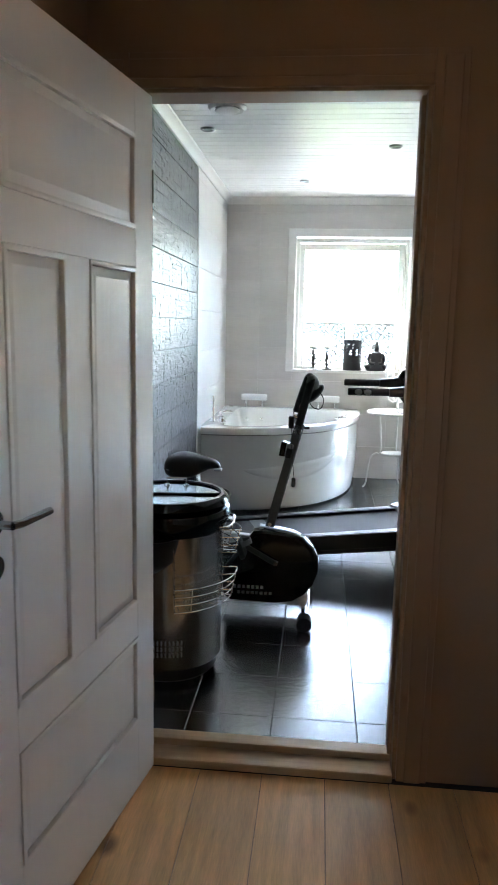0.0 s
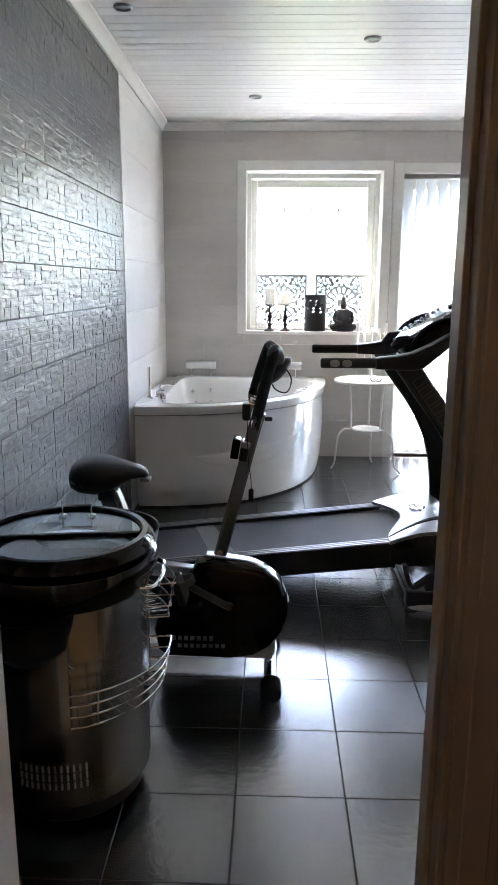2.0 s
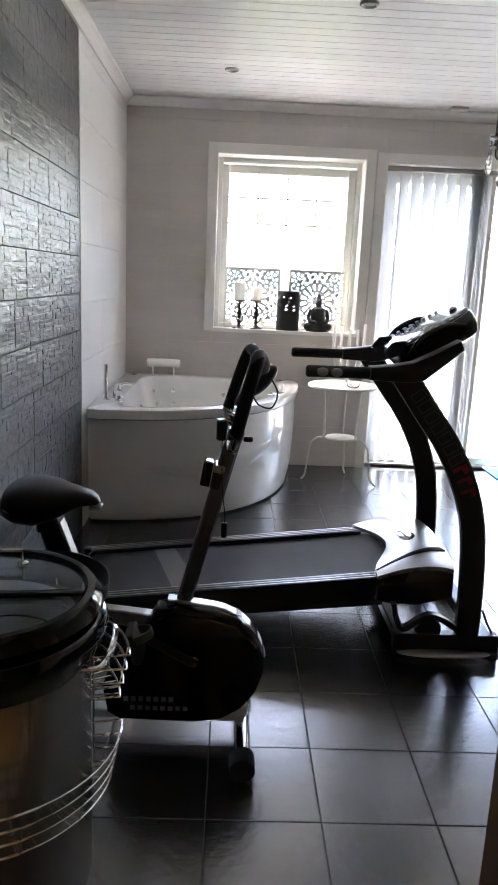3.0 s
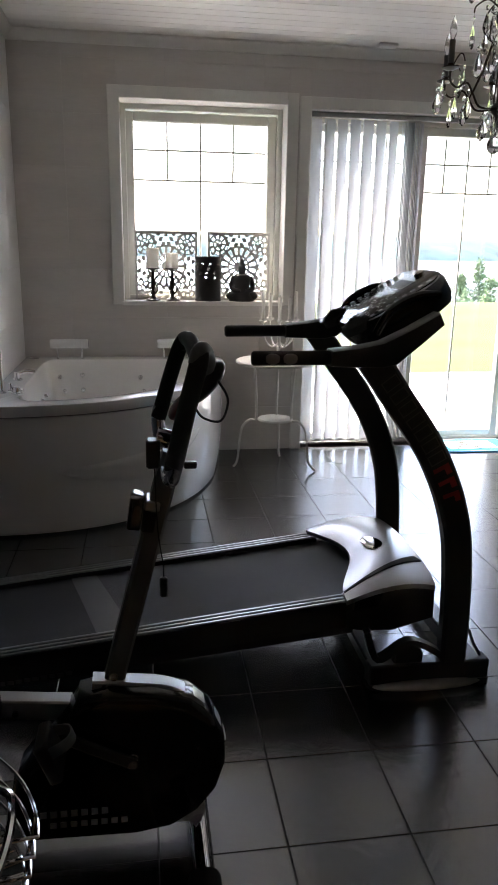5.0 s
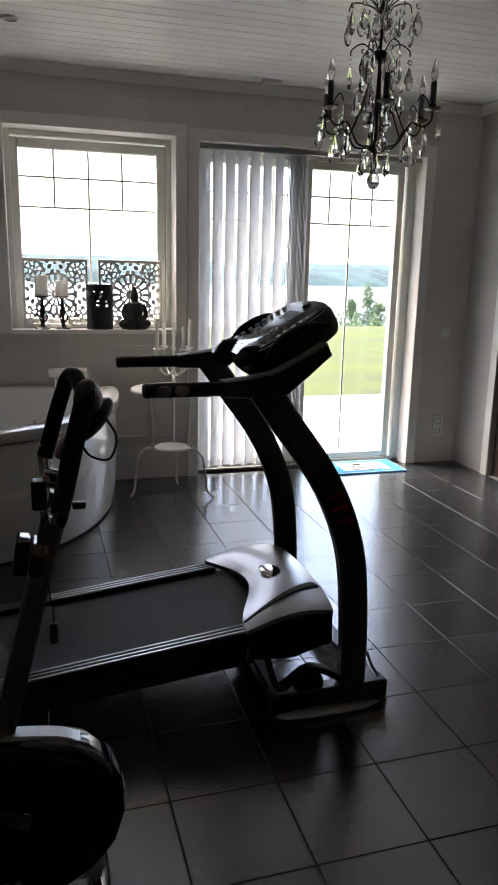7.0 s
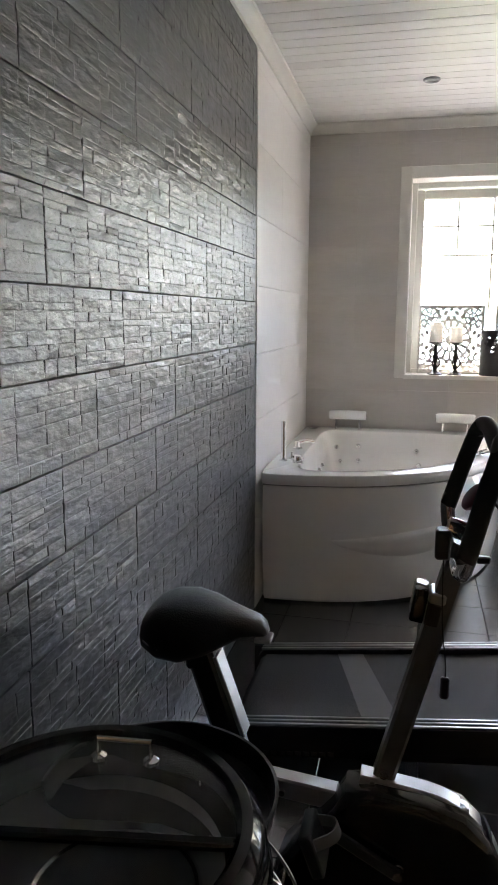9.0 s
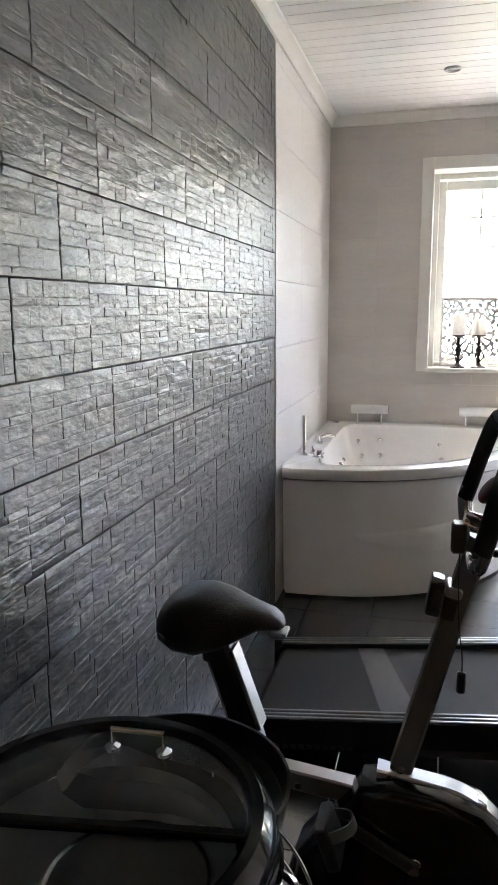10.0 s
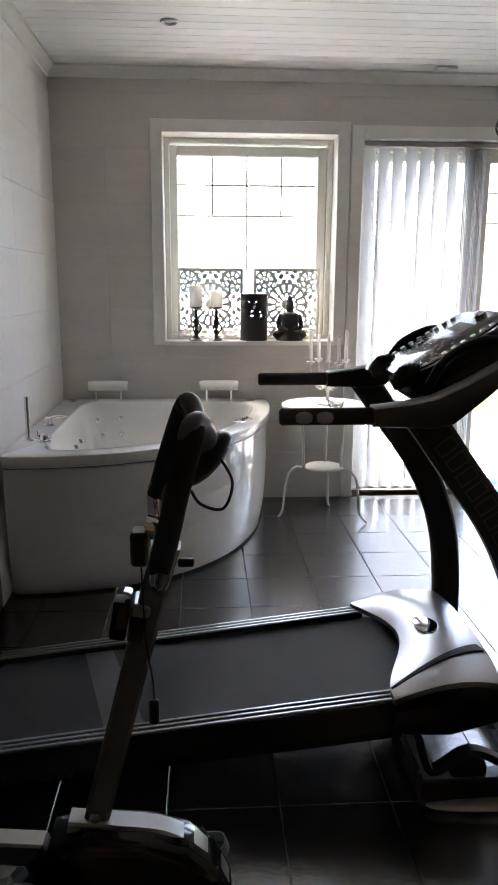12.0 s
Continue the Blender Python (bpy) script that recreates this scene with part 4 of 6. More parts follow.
        for p, q in zip(loops, loops[1:]):
            for i in range(48):
                bm.faces.new((p[i], p[(i + 1) % 48], q[(i + 1) % 48], q[i]))
        bm.faces.new(loops[0]), bm.faces.new(loops[-1][::-1])
        return bm

    def slab(u0, u1, y0, y1, h, bevel=0.002):
        bm = bmesh.new()
        vs = [bm.verts.new(on_face(u, yy, dep)) for dep in (-0.004, h) for u, yy in ((u0, y0), (u1, y0), (u1, y1), (u0, y1))]
        for f in ((3, 2, 1, 0), (4, 5, 6, 7), (0, 1, 5, 4), (1, 2, 6, 5), (2, 3, 7, 6), (3, 0, 4, 7)):
            bm.faces.new([vs[i] for i in f])
        bmesh.ops.bevel(bm, geom=list(bm.edges), offset=bevel, segments=1, affect="EDGES")
        return bm
    con = part("console", tablet([(0.90, 0.004, 0), (0.96, 0.002, 0), (1.0, -0.010, 0), (1.0, -0.055, 0.002), (0.95, -0.080, 0.002), (0.84, -0.090, 0.002)]), M_CONSOLE, t, "black rounded console")
    face = part("display_panel", tablet([(0.86, -0.002, 0.004), (0.86, 0.0062, 0.004), (0.85, 0.0068, 0.004)], n=4.0), M_GLOSSBLACK, con, "dark glossy display panel")
    part("lcd", slab(0.040, 0.088, 2.035, 2.150, 0.0085), M_LCD, con, "pale lcd screen")
    key = part("safety_key", lathe(0, 0, [(0, -0.004), (0.017, -0.004), (0.017, 0.008), (0.013, 0.012), (0.009, 0.009), (0, 0.009)], 20), M_CHROME, con, "round chrome safety key")
    key.data.transform(Matrix.Translation(on_face(0.128, 2.09, 0.004) - ORIGIN[t]) @ nrm.to_track_quat("Z", "X").to_matrix().to_4x4() @ Matrix.Translation(ORIGIN[t]))
    for i in range(8):
        for yy in (1.930, 2.235):
            u = -0.105 + i * 0.028
            part("button", slab(u, u + 0.014, yy, yy + 0.015, 0.0095), M_ALU, con, "silver key")
    rng = random.Random(31)
    bm = bmesh.new()
    for i in range(110):
        u, yy = -0.125 + 0.14 * rng.random(), 1.955 + 0.27 * rng.random()
        w, l = rng.uniform(0.003, 0.008), rng.uniform(0.004, 0.014)
        bm.faces.new([bm.verts.new(on_face(u + p, yy + q, 0.0075)) for p, q in ((0, 0), (w, 0), (w, l), (0, l))])
    part("printed_marks", bm, M_PALEPRINT, con, "fine pale printed marks", False, "stuff")
    for yy in (1.965, 2.215):
        g = lathe(0, 0, [(0.044, -0.02)] + [(0.044 - 0.005 * k, 0.004 + 0.004 * (k % 2) + 0.0022 * k) for k in range(8)] + [(0, 0.022)], 24)
        bmesh.ops.transform(g, matrix=Matrix.Translation(on_face(-0.150, yy, 0.004)) @ nrm.to_track_quat("Z", "X").to_matrix().to_4x4(), verts=g.verts)
        part("speaker_grille", g, M_RUBBER, con, "ribbed round grille")
    for yy in (1.875, 2.305):
        part("cup_wall", tube([on_face(-0.13, yy, -0.03), on_face(-0.06, yy, 0.006), on_face(0.03, yy, 0.002), on_face(0.09, yy, -0.03)], 0.013, 10, smooth=5), M_GLOSSBLACK, con, "glossy moulded cup wall")
    part("side_rest", prism([(0.62, 1.092), (0.66, 1.125), (0.738, 1.168), (0.795, 1.186), (0.803, 1.176), (0.742, 1.135), (0.72, 1.092)], 2.35, 2.41, 0.006), M_BLACK, t)
    # base frame
    for y in (NY, FY):
        part("base_beam", box(0.670, 1.070, y - 0.027, y + 0.027, 0.017, 0.087, 0.006), M_BLACKMETAL, t)
        for xx in (0.70, 1.05):
            part("base_pad", lathe(xx, y, [(0, 0), (0.03, 0), (0.03, 0.012), (0.018, 0.02), (0, 0.02)], 14), M_RUBBER, t)
        part("side_plate", add_sweep(bmesh.new(), curve_points([(0.66, y, 0.20), (0.70, y, 0.10), (0.80, y, 0.155), (0.90, y, 0.11), (0.93, y, 0.07)], 5), rect2d(0.03, 0.02), side=(0, 1, 0)), M_BLACKMETAL, t)
        part("transport_wheel", turned(lathe(0.80, y, [(0, 0.085), (0.045, 0.085), (0.05, 0.092), (0.05, 0.108), (0.045, 0.115), (0, 0.115)], 20), (0.80, y, 0.10), "X", 90), M_RUBBER, t)
    part("cross_tube", box(0.995, 1.055, NY + 0.027, FY - 0.027, 0.02, 0.076, 0.006), M_BLACKMETAL, t)
    part("cross_tube", box(0.68, 0.73, NY + 0.027, FY - 0.027, 0.03, 0.072, 0.006), M_BLACKMETAL, t)
    part("lift_strut", rod((0.50, 2.1, 0.19), (0.69, 2.1, 0.06), 0.02, 12), M_STEEL, t)
    part("base_trim", ball((0.86, NY - 0.030, 0.016), 0.18, 0.030, 0.015, 24, 8), M_SILVER, t, "silver foot plate")
    part("power_cord", tube([(1.00, NY, 0.18), (1.03, NY + 0.02, 0.12), (1.045, NY, 0.08), (1.02, NY + 0.04, 0.03)], 0.005, 6, smooth=5), M_RUBBER, t)


treadmill()


# ---------------------------------------------------------------- exercise bike
def exercise_bike():
    t = thing("exercise_bike", (-0.1, 1.27, 0.0), "black and silver upright exercise bike", "exercise bike")
    Y = 1.250
    shell = [(-0.305, 0.095), (-0.27, 0.072), (-0.05, 0.066), (0.03, 0.078), (0.09, 0.115), (0.132, 0.17), (0.152, 0.235), (0.150, 0.295), (0.122, 0.357), (0.073, 0.401), (0.0, 0.423), (-0.10, 0.432),
             (-0.165, 0.420), (-0.19, 0.38), (-0.235, 0.325), (-0.295, 0.25), (-0.32, 0.17)]
    body = part("flywheel_housing", prism(shell, Y - 0.075, Y + 0.030, 0.022, 3), M_GLOSSBLACK, t, "glossy black flywheel housing")
    line = curve_points([(-0.136, 0, 0.474), (-0.079, 0, 0.467), (0.0, 0, 0.456), (0.042, 0, 0.443), (0.090, 0, 0.412), (0.124, 0, 0.366), (0.145, 0, 0.31)], 6)
    part("top_strip", add_sweep(bmesh.new(), [(p.x, Y - 0.014, p.z - 0.041) for p in line], rect2d(0.044, 0.024, 0.004), side=(0, 1, 0)), M_ALU, t, "bent aluminium strip over the housing")
    for x, z in ((-0.110, 0.431), (0.005, 0.414)):
        part("bolt", rod((x, Y - 0.040, z), (x, Y - 0.034, z), 0.006, 8), M_BLACK, t)
    # printed mark, bars only
    for i in range(7):
        part("printed_bar", box(-0.255 + i * 0.022, -0.241 + i * 0.022, Y - 0.0766, Y - 0.0755, 0.140, 0.156), M_FAINT, body, smooth=False)
    for i in range(8):
        part("printed_bar", box(-0.235 + i * 0.022, -0.221 + i * 0.022, Y - 0.0766, Y - 0.0755, 0.112, 0.126), M_FAINT, body, smooth=False)
    part("chrome_dot", ball((-0.052, Y - 0.076, 0.275), 0.012, 0.004, 0.012, 12, 8), M_CHROME, body)
    # frame
    part("seat_frame_bar", add_sweep(bmesh.new(), [(-0.372, Y, 0.376), (-0.335, Y, 0.380), (-0.18, Y, 0.364), (-0.12, Y, 0.352)], rect2d(0.042, 0.046, 0.004), side=(0, 1, 0)), M_ALU, t, "aluminium frame bar")
    for x in (-0.30, -0.185):
        part("bolt", rod((x, Y - 0.028, 0.371), (x, Y - 0.020, 0.371), 0.007, 8), M_BLACK, t)
    part("lower_post", add_sweep(bmesh.new(), [(-0.366, Y, 0.335), (-0.420, Y, 0.51)], rect2d(0.05, 0.038, 0.005), side=(0, 1, 0)), M_ALU, t, "perforated aluminium seat post")
    part("post_sleeve", add_sweep(bmesh.new(), [(-0.418, Y, 0.475), (-0.482, Y, 0.668)], rect2d(0.062, 0.060, 0.010), side=(0, 1, 0)), M_BLACK, t, "black ribbed post sleeve")
    part("post_face", add_sweep(bmesh.new(), [(-0.384, Y - 0.004, 0.490), (-0.446, Y - 0.004, 0.664)], rect2d(0.050, 0.010, 0.002), side=(0, 1, 0)), M_ALU, t, "ribbed metal strip")
    # saddle
    bm = bmesh.new()
    rows = []
    for x, w, zt, zb in ((-0.628, 0.045, 0.742, 0.690), (-0.612, 0.090, 0.768, 0.662), (-0.575, 0.113, 0.785, 0.640), (-0.52, 0.114, 0.790, 0.632), (-0.465, 0.092, 0.784, 0.648), (-0.42, 0.062, 0.774, 0.676),
                         (-0.38, 0.042, 0.766, 0.700), (-0.345, 0.034, 0.757, 0.708), (-0.325, 0.024, 0.745, 0.712), (-0.317, 0.008, 0.732, 0.720)):
        row = []
        for i in range(16):
            a = 2 * math.pi * i / 16
            c, s = math.cos(a), math.sin(a)
            row.append(bm.verts.new((x, Y + 0.01 + w * math.copysign(abs(c) ** 0.75, c), (zt * 0.6 + zb * 0.4) - 0.004 + (zt - zb) * 0.40 * math.copysign(abs(s) ** 0.75, s))))
        rows.append(row)
    for a, b in zip(rows, rows[1:]):
        for i in range(16):
            bm.faces.new((a[i], a[(i + 1) % 16], b[(i + 1) % 16], b[i]))
    bm.faces.new(rows[0]), bm.faces.new(rows[-1][::-1])
    for v in bm.verts:
        v.co.x = -0.462 + (v.co.x + 0.462) * 0.86
        v.co.z -= 0.004
    sad = part("saddle", bm, M_VINYL, t, "wide padded black vinyl saddle")
    part("saddle_trim", tube([(-0.546, Y - 0.098, 0.705), (-0.580, Y - 0.086, 0.714), (-0.603, Y - 0.035, 0.718), (-0.605, Y + 0.055, 0.718), (-0.580, Y + 0.105, 0.714)], 0.003, 6, smooth=4), M_ALU, sad)
    part("saddle_clip", box(-0.365, -0.330, Y - 0.012, Y + 0.03, 0.698, 0.708, 0.002), M_ALU, sad)
    part("saddle_clamp", box(-0.510, -0.460, Y - 0.03, Y + 0.03, 0.63, 0.665, 0.006), M_BLACK, t)
    # front post and handlebar
    part("front_post", add_sweep(bmesh.new(), [(-0.100, Y, 0.39), (0.028, Y, 0.885), (0.046, Y, 0.945)], rect2d(0.052, 0.044, 0.006), side=(0, 1, 0)), M_GREYSTEEL, t, "grey steel front post")
    part("post_bolt", rod((-0.088, Y - 0.035, 0.452), (-0.088, Y - 0.022, 0.452), 0.010, 8), M_CHROME, t)
    near, far = Y - 0.122, Y + 0.128
    part("handlebar", tube([(0.046, near, 0.955), (0.036, near + 0.03, 0.912), (0.030, Y, 0.915), (0.024, far - 0.04, 0.93), (0.018, far, 0.985), (0.024, far, 1.012)], 0.015, 10, smooth=5), M_CHROME, t, "chrome bent handlebar")
    part("loop_grip", add_sweep(bmesh.new(), curve_points([(0.040, near, 0.952), (0.044, near, 0.962), (0.068, near, 1.065), (0.088, near, 1.142), (0.091, near + 0.018, 1.162)], 5), ring2d(0.0180, 14), scales=[0.6] + [1.0] * 20), M_FOAM, t, "black foam grip")
    part("loop_grip", add_sweep(bmesh.new(), curve_points([(0.018, far, 0.984), (0.022, far, 0.996), (0.046, far, 1.078), (0.066, far, 1.138), (0.075, far - 0.016, 1.158)], 5), ring2d(0.0165, 14), scales=[0.6] + [1.0] * 20), M_FOAM, t, "black foam grip")
    for y0, x0, z0, way in ((near, 0.089, 1.156, 1), (far, 0.075, 1.152, -1)):
        part("top_bend", tube([(x0 - 0.004, y0, z0 - 0.014), (x0 + 0.001, y0 + way * 0.008, z0 + 0.006), (x0 + 0.012, y0 + way * 0.036, z0 + 0.006), (x0 + 0.022, y0 + way * 0.075, z0 - 0.020), (0.108, Y - way * 0.015, 1.108)], 0.0165, 12, smooth=6), M_GREYSTEEL, t, "grey metal bend over the grip")
    part("monitor_face", turned(ball((0.062, Y, 1.038), 0.034, 0.040, 0.016, 16, 10), (0.062, Y, 1.038), "Y", -47), M_MAROON, t, "maroon underside of the computer")
    # monitor
    m = part("monitor", turned(ball((0.108, Y, 1.086), 0.058, 0.050, 0.024, 20, 12), (0.108, Y, 1.086), "Y", -47), M_BLACK, t, "black rounded training computer")
    part("pulse_cable", tube([(0.132, Y - 0.05, 1.098), (0.150, Y - 0.06, 1.063), (0.136, Y - 0.065, 1.023), (0.102, Y - 0.06, 1.028), (0.086, Y - 0.05, 1.048)], 0.0026, 6, smooth=5), M_RUBBER, t)
    part("clip_box", box(-0.010, 0.018, Y - 0.060, Y - 0.020, 0.925, 0.982, 0.005), M_BLACK, t, "small black sensor box")
    part("cable_clamp", add_sweep(bmesh.new(), [(0.012, Y - 0.03, 0.985), (0.048, Y - 0.03, 0.975)], ring2d(0.019, 14)), M_CHROME, t, "chrome handlebar clamp")
    part("hook", box(0.064, 0.090, Y - 0.060, Y - 0.046, 0.924, 0.938, 0.003), M_BLACK, t)
    cord = part("pull_cord", tube([(0.006, Y - 0.05, 0.93), (0.010, Y - 0.05, 0.80), (0.020, Y - 0.05, 0.72), (0.021, Y - 0.05, 0.685)], 0.0014, 5, smooth=4), M_RUBBER, t)
    part("cord_clip", box(0.012, 0.029, Y - 0.058, Y - 0.044, 0.645, 0.690, 0.004), M_BLACK, cord)
    # resistance knob
    k = part("resistance_box", turned(box(-0.048, -0.020, Y - 0.033, Y + 0.033, 0.784, 0.854, 0.006, 2), (-0.02, Y, 0.82), "Y", 9), M_GLOSSBLACK, t, "black resistance knob")
    part("knob_cap", turned(box(-0.018, 0.014, Y - 0.030, Y + 0.030, 0.828, 0.850, 0.004), (-0.02, Y, 0.82), "Y", 9), M_ALU, t, "silver knob collar")
    part("knob_body", turned(box(-0.018, 0.012, Y - 0.028, Y + 0.028, 0.778, 0.828, 0.005), (-0.02, Y, 0.82), "Y", 9), M_BLACK, t)
    # crank and pedals
    part("crank", add_sweep(bmesh.new(), [(-0.052, Y - 0.09, 0.275), (-0.205, Y - 0.095, 0.362)], rect2d(0.014, 0.024, 0.003), side=(0, 1, 0)), M_BLACKMETAL, t)
    part("crank", add_sweep(bmesh.new(), [(-0.052, Y + 0.09, 0.275), (0.101, Y + 0.095, 0.188)], rect2d(0.014, 0.024, 0.003), side=(0, 1, 0)), M_BLACKMETAL, t)
    part("crank_axle", rod((-0.052, Y - 0.098, 0.275), (-0.052, Y + 0.098, 0.275), 0.010, 10), M_STEEL, t)
    for x, y, z in ((-0.212, Y - 0.15, 0.366), (0.101, Y + 0.15, 0.188)):
        p = part("pedal", turned(box(x - 0.045, x + 0.045, y - 0.045, y + 0.045, z - 0.013, z + 0.013, 0.004), (x, y, z), "Y", 70), M_RUBBER, t, "black plastic pedal")
        part("pedal_strap", turned(add_sweep(bmesh.new(), curve_points([(x - 0.02, y - 0.04, z), (x - 0.02, y - 0.02, z + 0.05), (x - 0.02, y + 0.02, z + 0.05), (x - 0.02, y + 0.04, z)], 4), rect2d(0.024, 0.003), side=(1, 0, 0)), (x, y, z), "Y", 70), M_GREYSTEEL, p)
    # feet
    part("main_tube", add_sweep(bmesh.new(), [(-0.56, Y, 0.062), (0.08, Y, 0.058)], rect2d(0.045, 0.030, 0.004), side=(0, 1, 0)), M_ALU, t, "long lower frame tube")
    part("rear_riser", add_sweep(bmesh.new(), [(-0.55, Y, 0.07), (-0.36, Y, 0.36)], rect2d(0.045, 0.040, 0.004), side=(0, 1, 0)), M_BLACKMETAL, t)
    for x in (0.095, -0.575):
        part("foot_bar", rod((x, Y - 0.190, 0.048), (x, Y + 0.190, 0.048), 0.024, 16), M_CHROME if x > 0 else M_BLACKMETAL, t, "round floor bar")
        for s in (-1, 1):
            part("end_cap", add_sweep(bmesh.new(), [(x, Y + s * 0.180, 0.040), (x, Y + s * 0.238, 0.036)], ring2d(0.036, 16)), M_RUBBER, t)
    part("foot_bracket", box(0.055, 0.11, Y - 0.03, Y + 0.03, 0.05, 0.10, 0.006), M_ALU, t)


exercise_bike()


# ---------------------------------------------------------------- round drinks cooler
def drinks_cooler():
    cx, cy = -0.449, 0.612
    t = thing("drinks_cooler", (cx, cy, 0.0), "round stainless steel drinks cooler with glass lid and wire baskets", "drinks cooler")
    part("drum", lathe(cx, cy, [(0.165, 0.080), (0.207, 0.080), (0.209, 0.086), (0.209, 0.63), (0.200, 0.63)], 64), M_STEEL, t, "brushed steel drum")
    part("base_ring", lathe(cx, cy, [(0, 0.02), (0.180, 0.02), (0.190, 0.03), (0.190, 0.081), (0, 0.081)], 48), M_BLACK, t)
    for k in range(4):
        a = math.pi / 4 + k * math.pi / 2
        part("castor", ball((cx + 0.15 * math.cos(a), cy + 0.15 * math.sin(a), 0.016), 0.016, 0.016, 0.016, 10, 8), M_RUBBER, t)
    bm = bmesh.new()
    for i in range(12):
        a = math.radians(-112 + i * 4.2)
        for j in range(3):
            p = Vector((cx + 0.2095 * math.cos(a), cy + 0.2095 * math.sin(a), 0.135 + j * 0.024))
            add_sweep(bm, [p, p + Vector((0, 0, 0.017))], ring2d(0.003, 6))
    part("vent_slots", bm, M_SEAM, t, "rows of vent slots")
    collar = part("collar", lathe(cx, cy, [(0.200, 0.604), (0.216, 0.604), (0.230, 0.628), (0.242, 0.656), (0.244, 0.674), (0.239, 0.690), (0.226, 0.698), (0.200, 0.698)], 64), M_GLOSSBLACK, t, "glossy black collar")
    lid = part("lid", lathe(cx, cy, [(0.204, 0.700), (0.228, 0.700), (0.236, 0.711), (0.231, 0.728), (0.218, 0.741), (0.204, 0.741), (0.197, 0.735), (0.197, 0.724), (0.204, 0.724)], 64), M_GLOSSBLACK, t, "black ring of the split lid")
    g = part("lid_glass", lathe(cx, cy, [(0.0, 0.732), (0.200, 0.732), (0.200, 0.728), (0.0, 0.728)], 48), M_SMOKED, lid, "clear glass lid")
    g.visible_shadow = False
    part("lid_bar", turned(box(cx - 0.199, cx + 0.199, cy - 0.030, cy - 0.012, 0.727, 0.741, 0.004), (cx, cy, 0.7), "Z", 9), M_GLOSSBLACK, lid, "black bar between the lid halves")
    hb = tube([(-0.490, 0.752, 0.731), (-0.490, 0.752, 0.764), (-0.411, 0.758, 0.764), (-0.411, 0.758, 0.731)], 0.0045, 8)
    part("lid_handle", hb, M_CHROME, lid, "chrome lid handle")
    for x, y in ((-0.490, 0.752), (-0.411, 0.758)):
        part("handle_foot", lathe(x, y, [(0, 0.731), (0.012, 0.731), (0.012, 0.737), (0.006, 0.741), (0, 0.741)], 12), M_CHROME, lid)
    # tray on the far side
    part("side_tray", lathe(-0.395, 0.745, [(0.0, 0.650), (0.130, 0.653), (0.160, 0.672), (0.168, 0.704), (0.173, 0.704), (0.166, 0.667), (0.134, 0.645), (0.0, 0.643)], 40, arc=0.56, start=math.radians(-12)), M_BLACK, t, "black plastic side tray")
    part("opener_bowl", lathe(cx - 0.045, cy - 0.150, [(0.0, 0.465), (0.06, 0.475), (0.105, 0.52), (0.124, 0.606), (0.130, 0.606), (0.112, 0.515), (0.064, 0.467), (0.0, 0.458)], 32, arc=0.62, start=math.radians(170)), M_BLACK, t, "black catch bowl under the collar")
    # handle rod
    part("grab_rail", tube([(cx + 0.230, cy + 0.07, 0.638), (cx + 0.252, cy + 0.05, 0.638), (cx + 0.258, cy - 0.02, 0.633), (cx + 0.246, cy - 0.09, 0.630), (cx + 0.215, cy - 0.10, 0.630)], 0.006, 8, smooth=5), M_CHROME, t, "curved chrome grab rail")
    # wire baskets on the side towards the room

    def basket(z0, z1, r1, a0, a1, wires, label):
        bm = bmesh.new()

        def at(r, a, z):
            return Vector((cx + r * math.cos(a), cy + r * math.sin(a), z))
        n = 12
        for k in range(wires):
            z = z0 + (z1 - z0) * k / (wires - 1)
            r = r1 * (0.93 + 0.07 * k / (wires - 1))
            line = [at(0.212, a0, z)] + [at(r, a0 + (a1 - a0) * i / n, z) for i in range(n + 1)] + [at(0.212, a1, z)]
            add_sweep(bm, line, ring2d(0.0026, 6))
        for i in range(3):
            a = a0 + (a1 - a0) * (i + 0.5) / 3
            add_sweep(bm, [at(0.213, a, z0), at(r1 * 0.93, a, z0), at(r1, a, z1)], ring2d(0.0026, 6))
        for i in range(10):
            a = a0 + (a1 - a0) * (i + 0.5) / 10
            add_sweep(bm, [at(0.212, a, z0), at(r1 * 0.93, a, z0)], ring2d(0.0018, 5))
        for a in (a0, a1):
            add_sweep(bm, [at(0.213, a, z0), at(0.213, a, z1 + 0.10)], ring2d(0.0022, 5))
        part("wire_basket", bm, M_CHROME, t, label)
    basket(0.488, 0.583, 0.288, math.radians(8), math.radians(62), 4, "chrome wire bottle basket")
    basket(0.330, 0.426, 0.272, math.radians(-74), math.radians(10), 4, "chrome wire bottle basket")
    part("hook_rod", tube([(cx + 0.06, cy - 0.212, 0.59), (cx + 0.06, cy - 0.214, 0.48), (cx + 0.075, cy - 0.216, 0.47)], 0.002, 5), M_CHROME, t)
    part("inner_liner", lathe(cx, cy, [(0.182, 0.676), (0.178, 0.30), (0.17, 0.29), (0.0, 0.29)], 48), M_CAN, t)
    ring = lathe(cx + 0.02, cy + 0.045, [(0.115, 0.60), (0.120, 0.602), (0.115, 0.604), (0.110, 0.602), (0.115, 0.60)], 40)
    part("inner_rack", ring, M_CHROME, t, "wire rack inside")
    return cx, cy


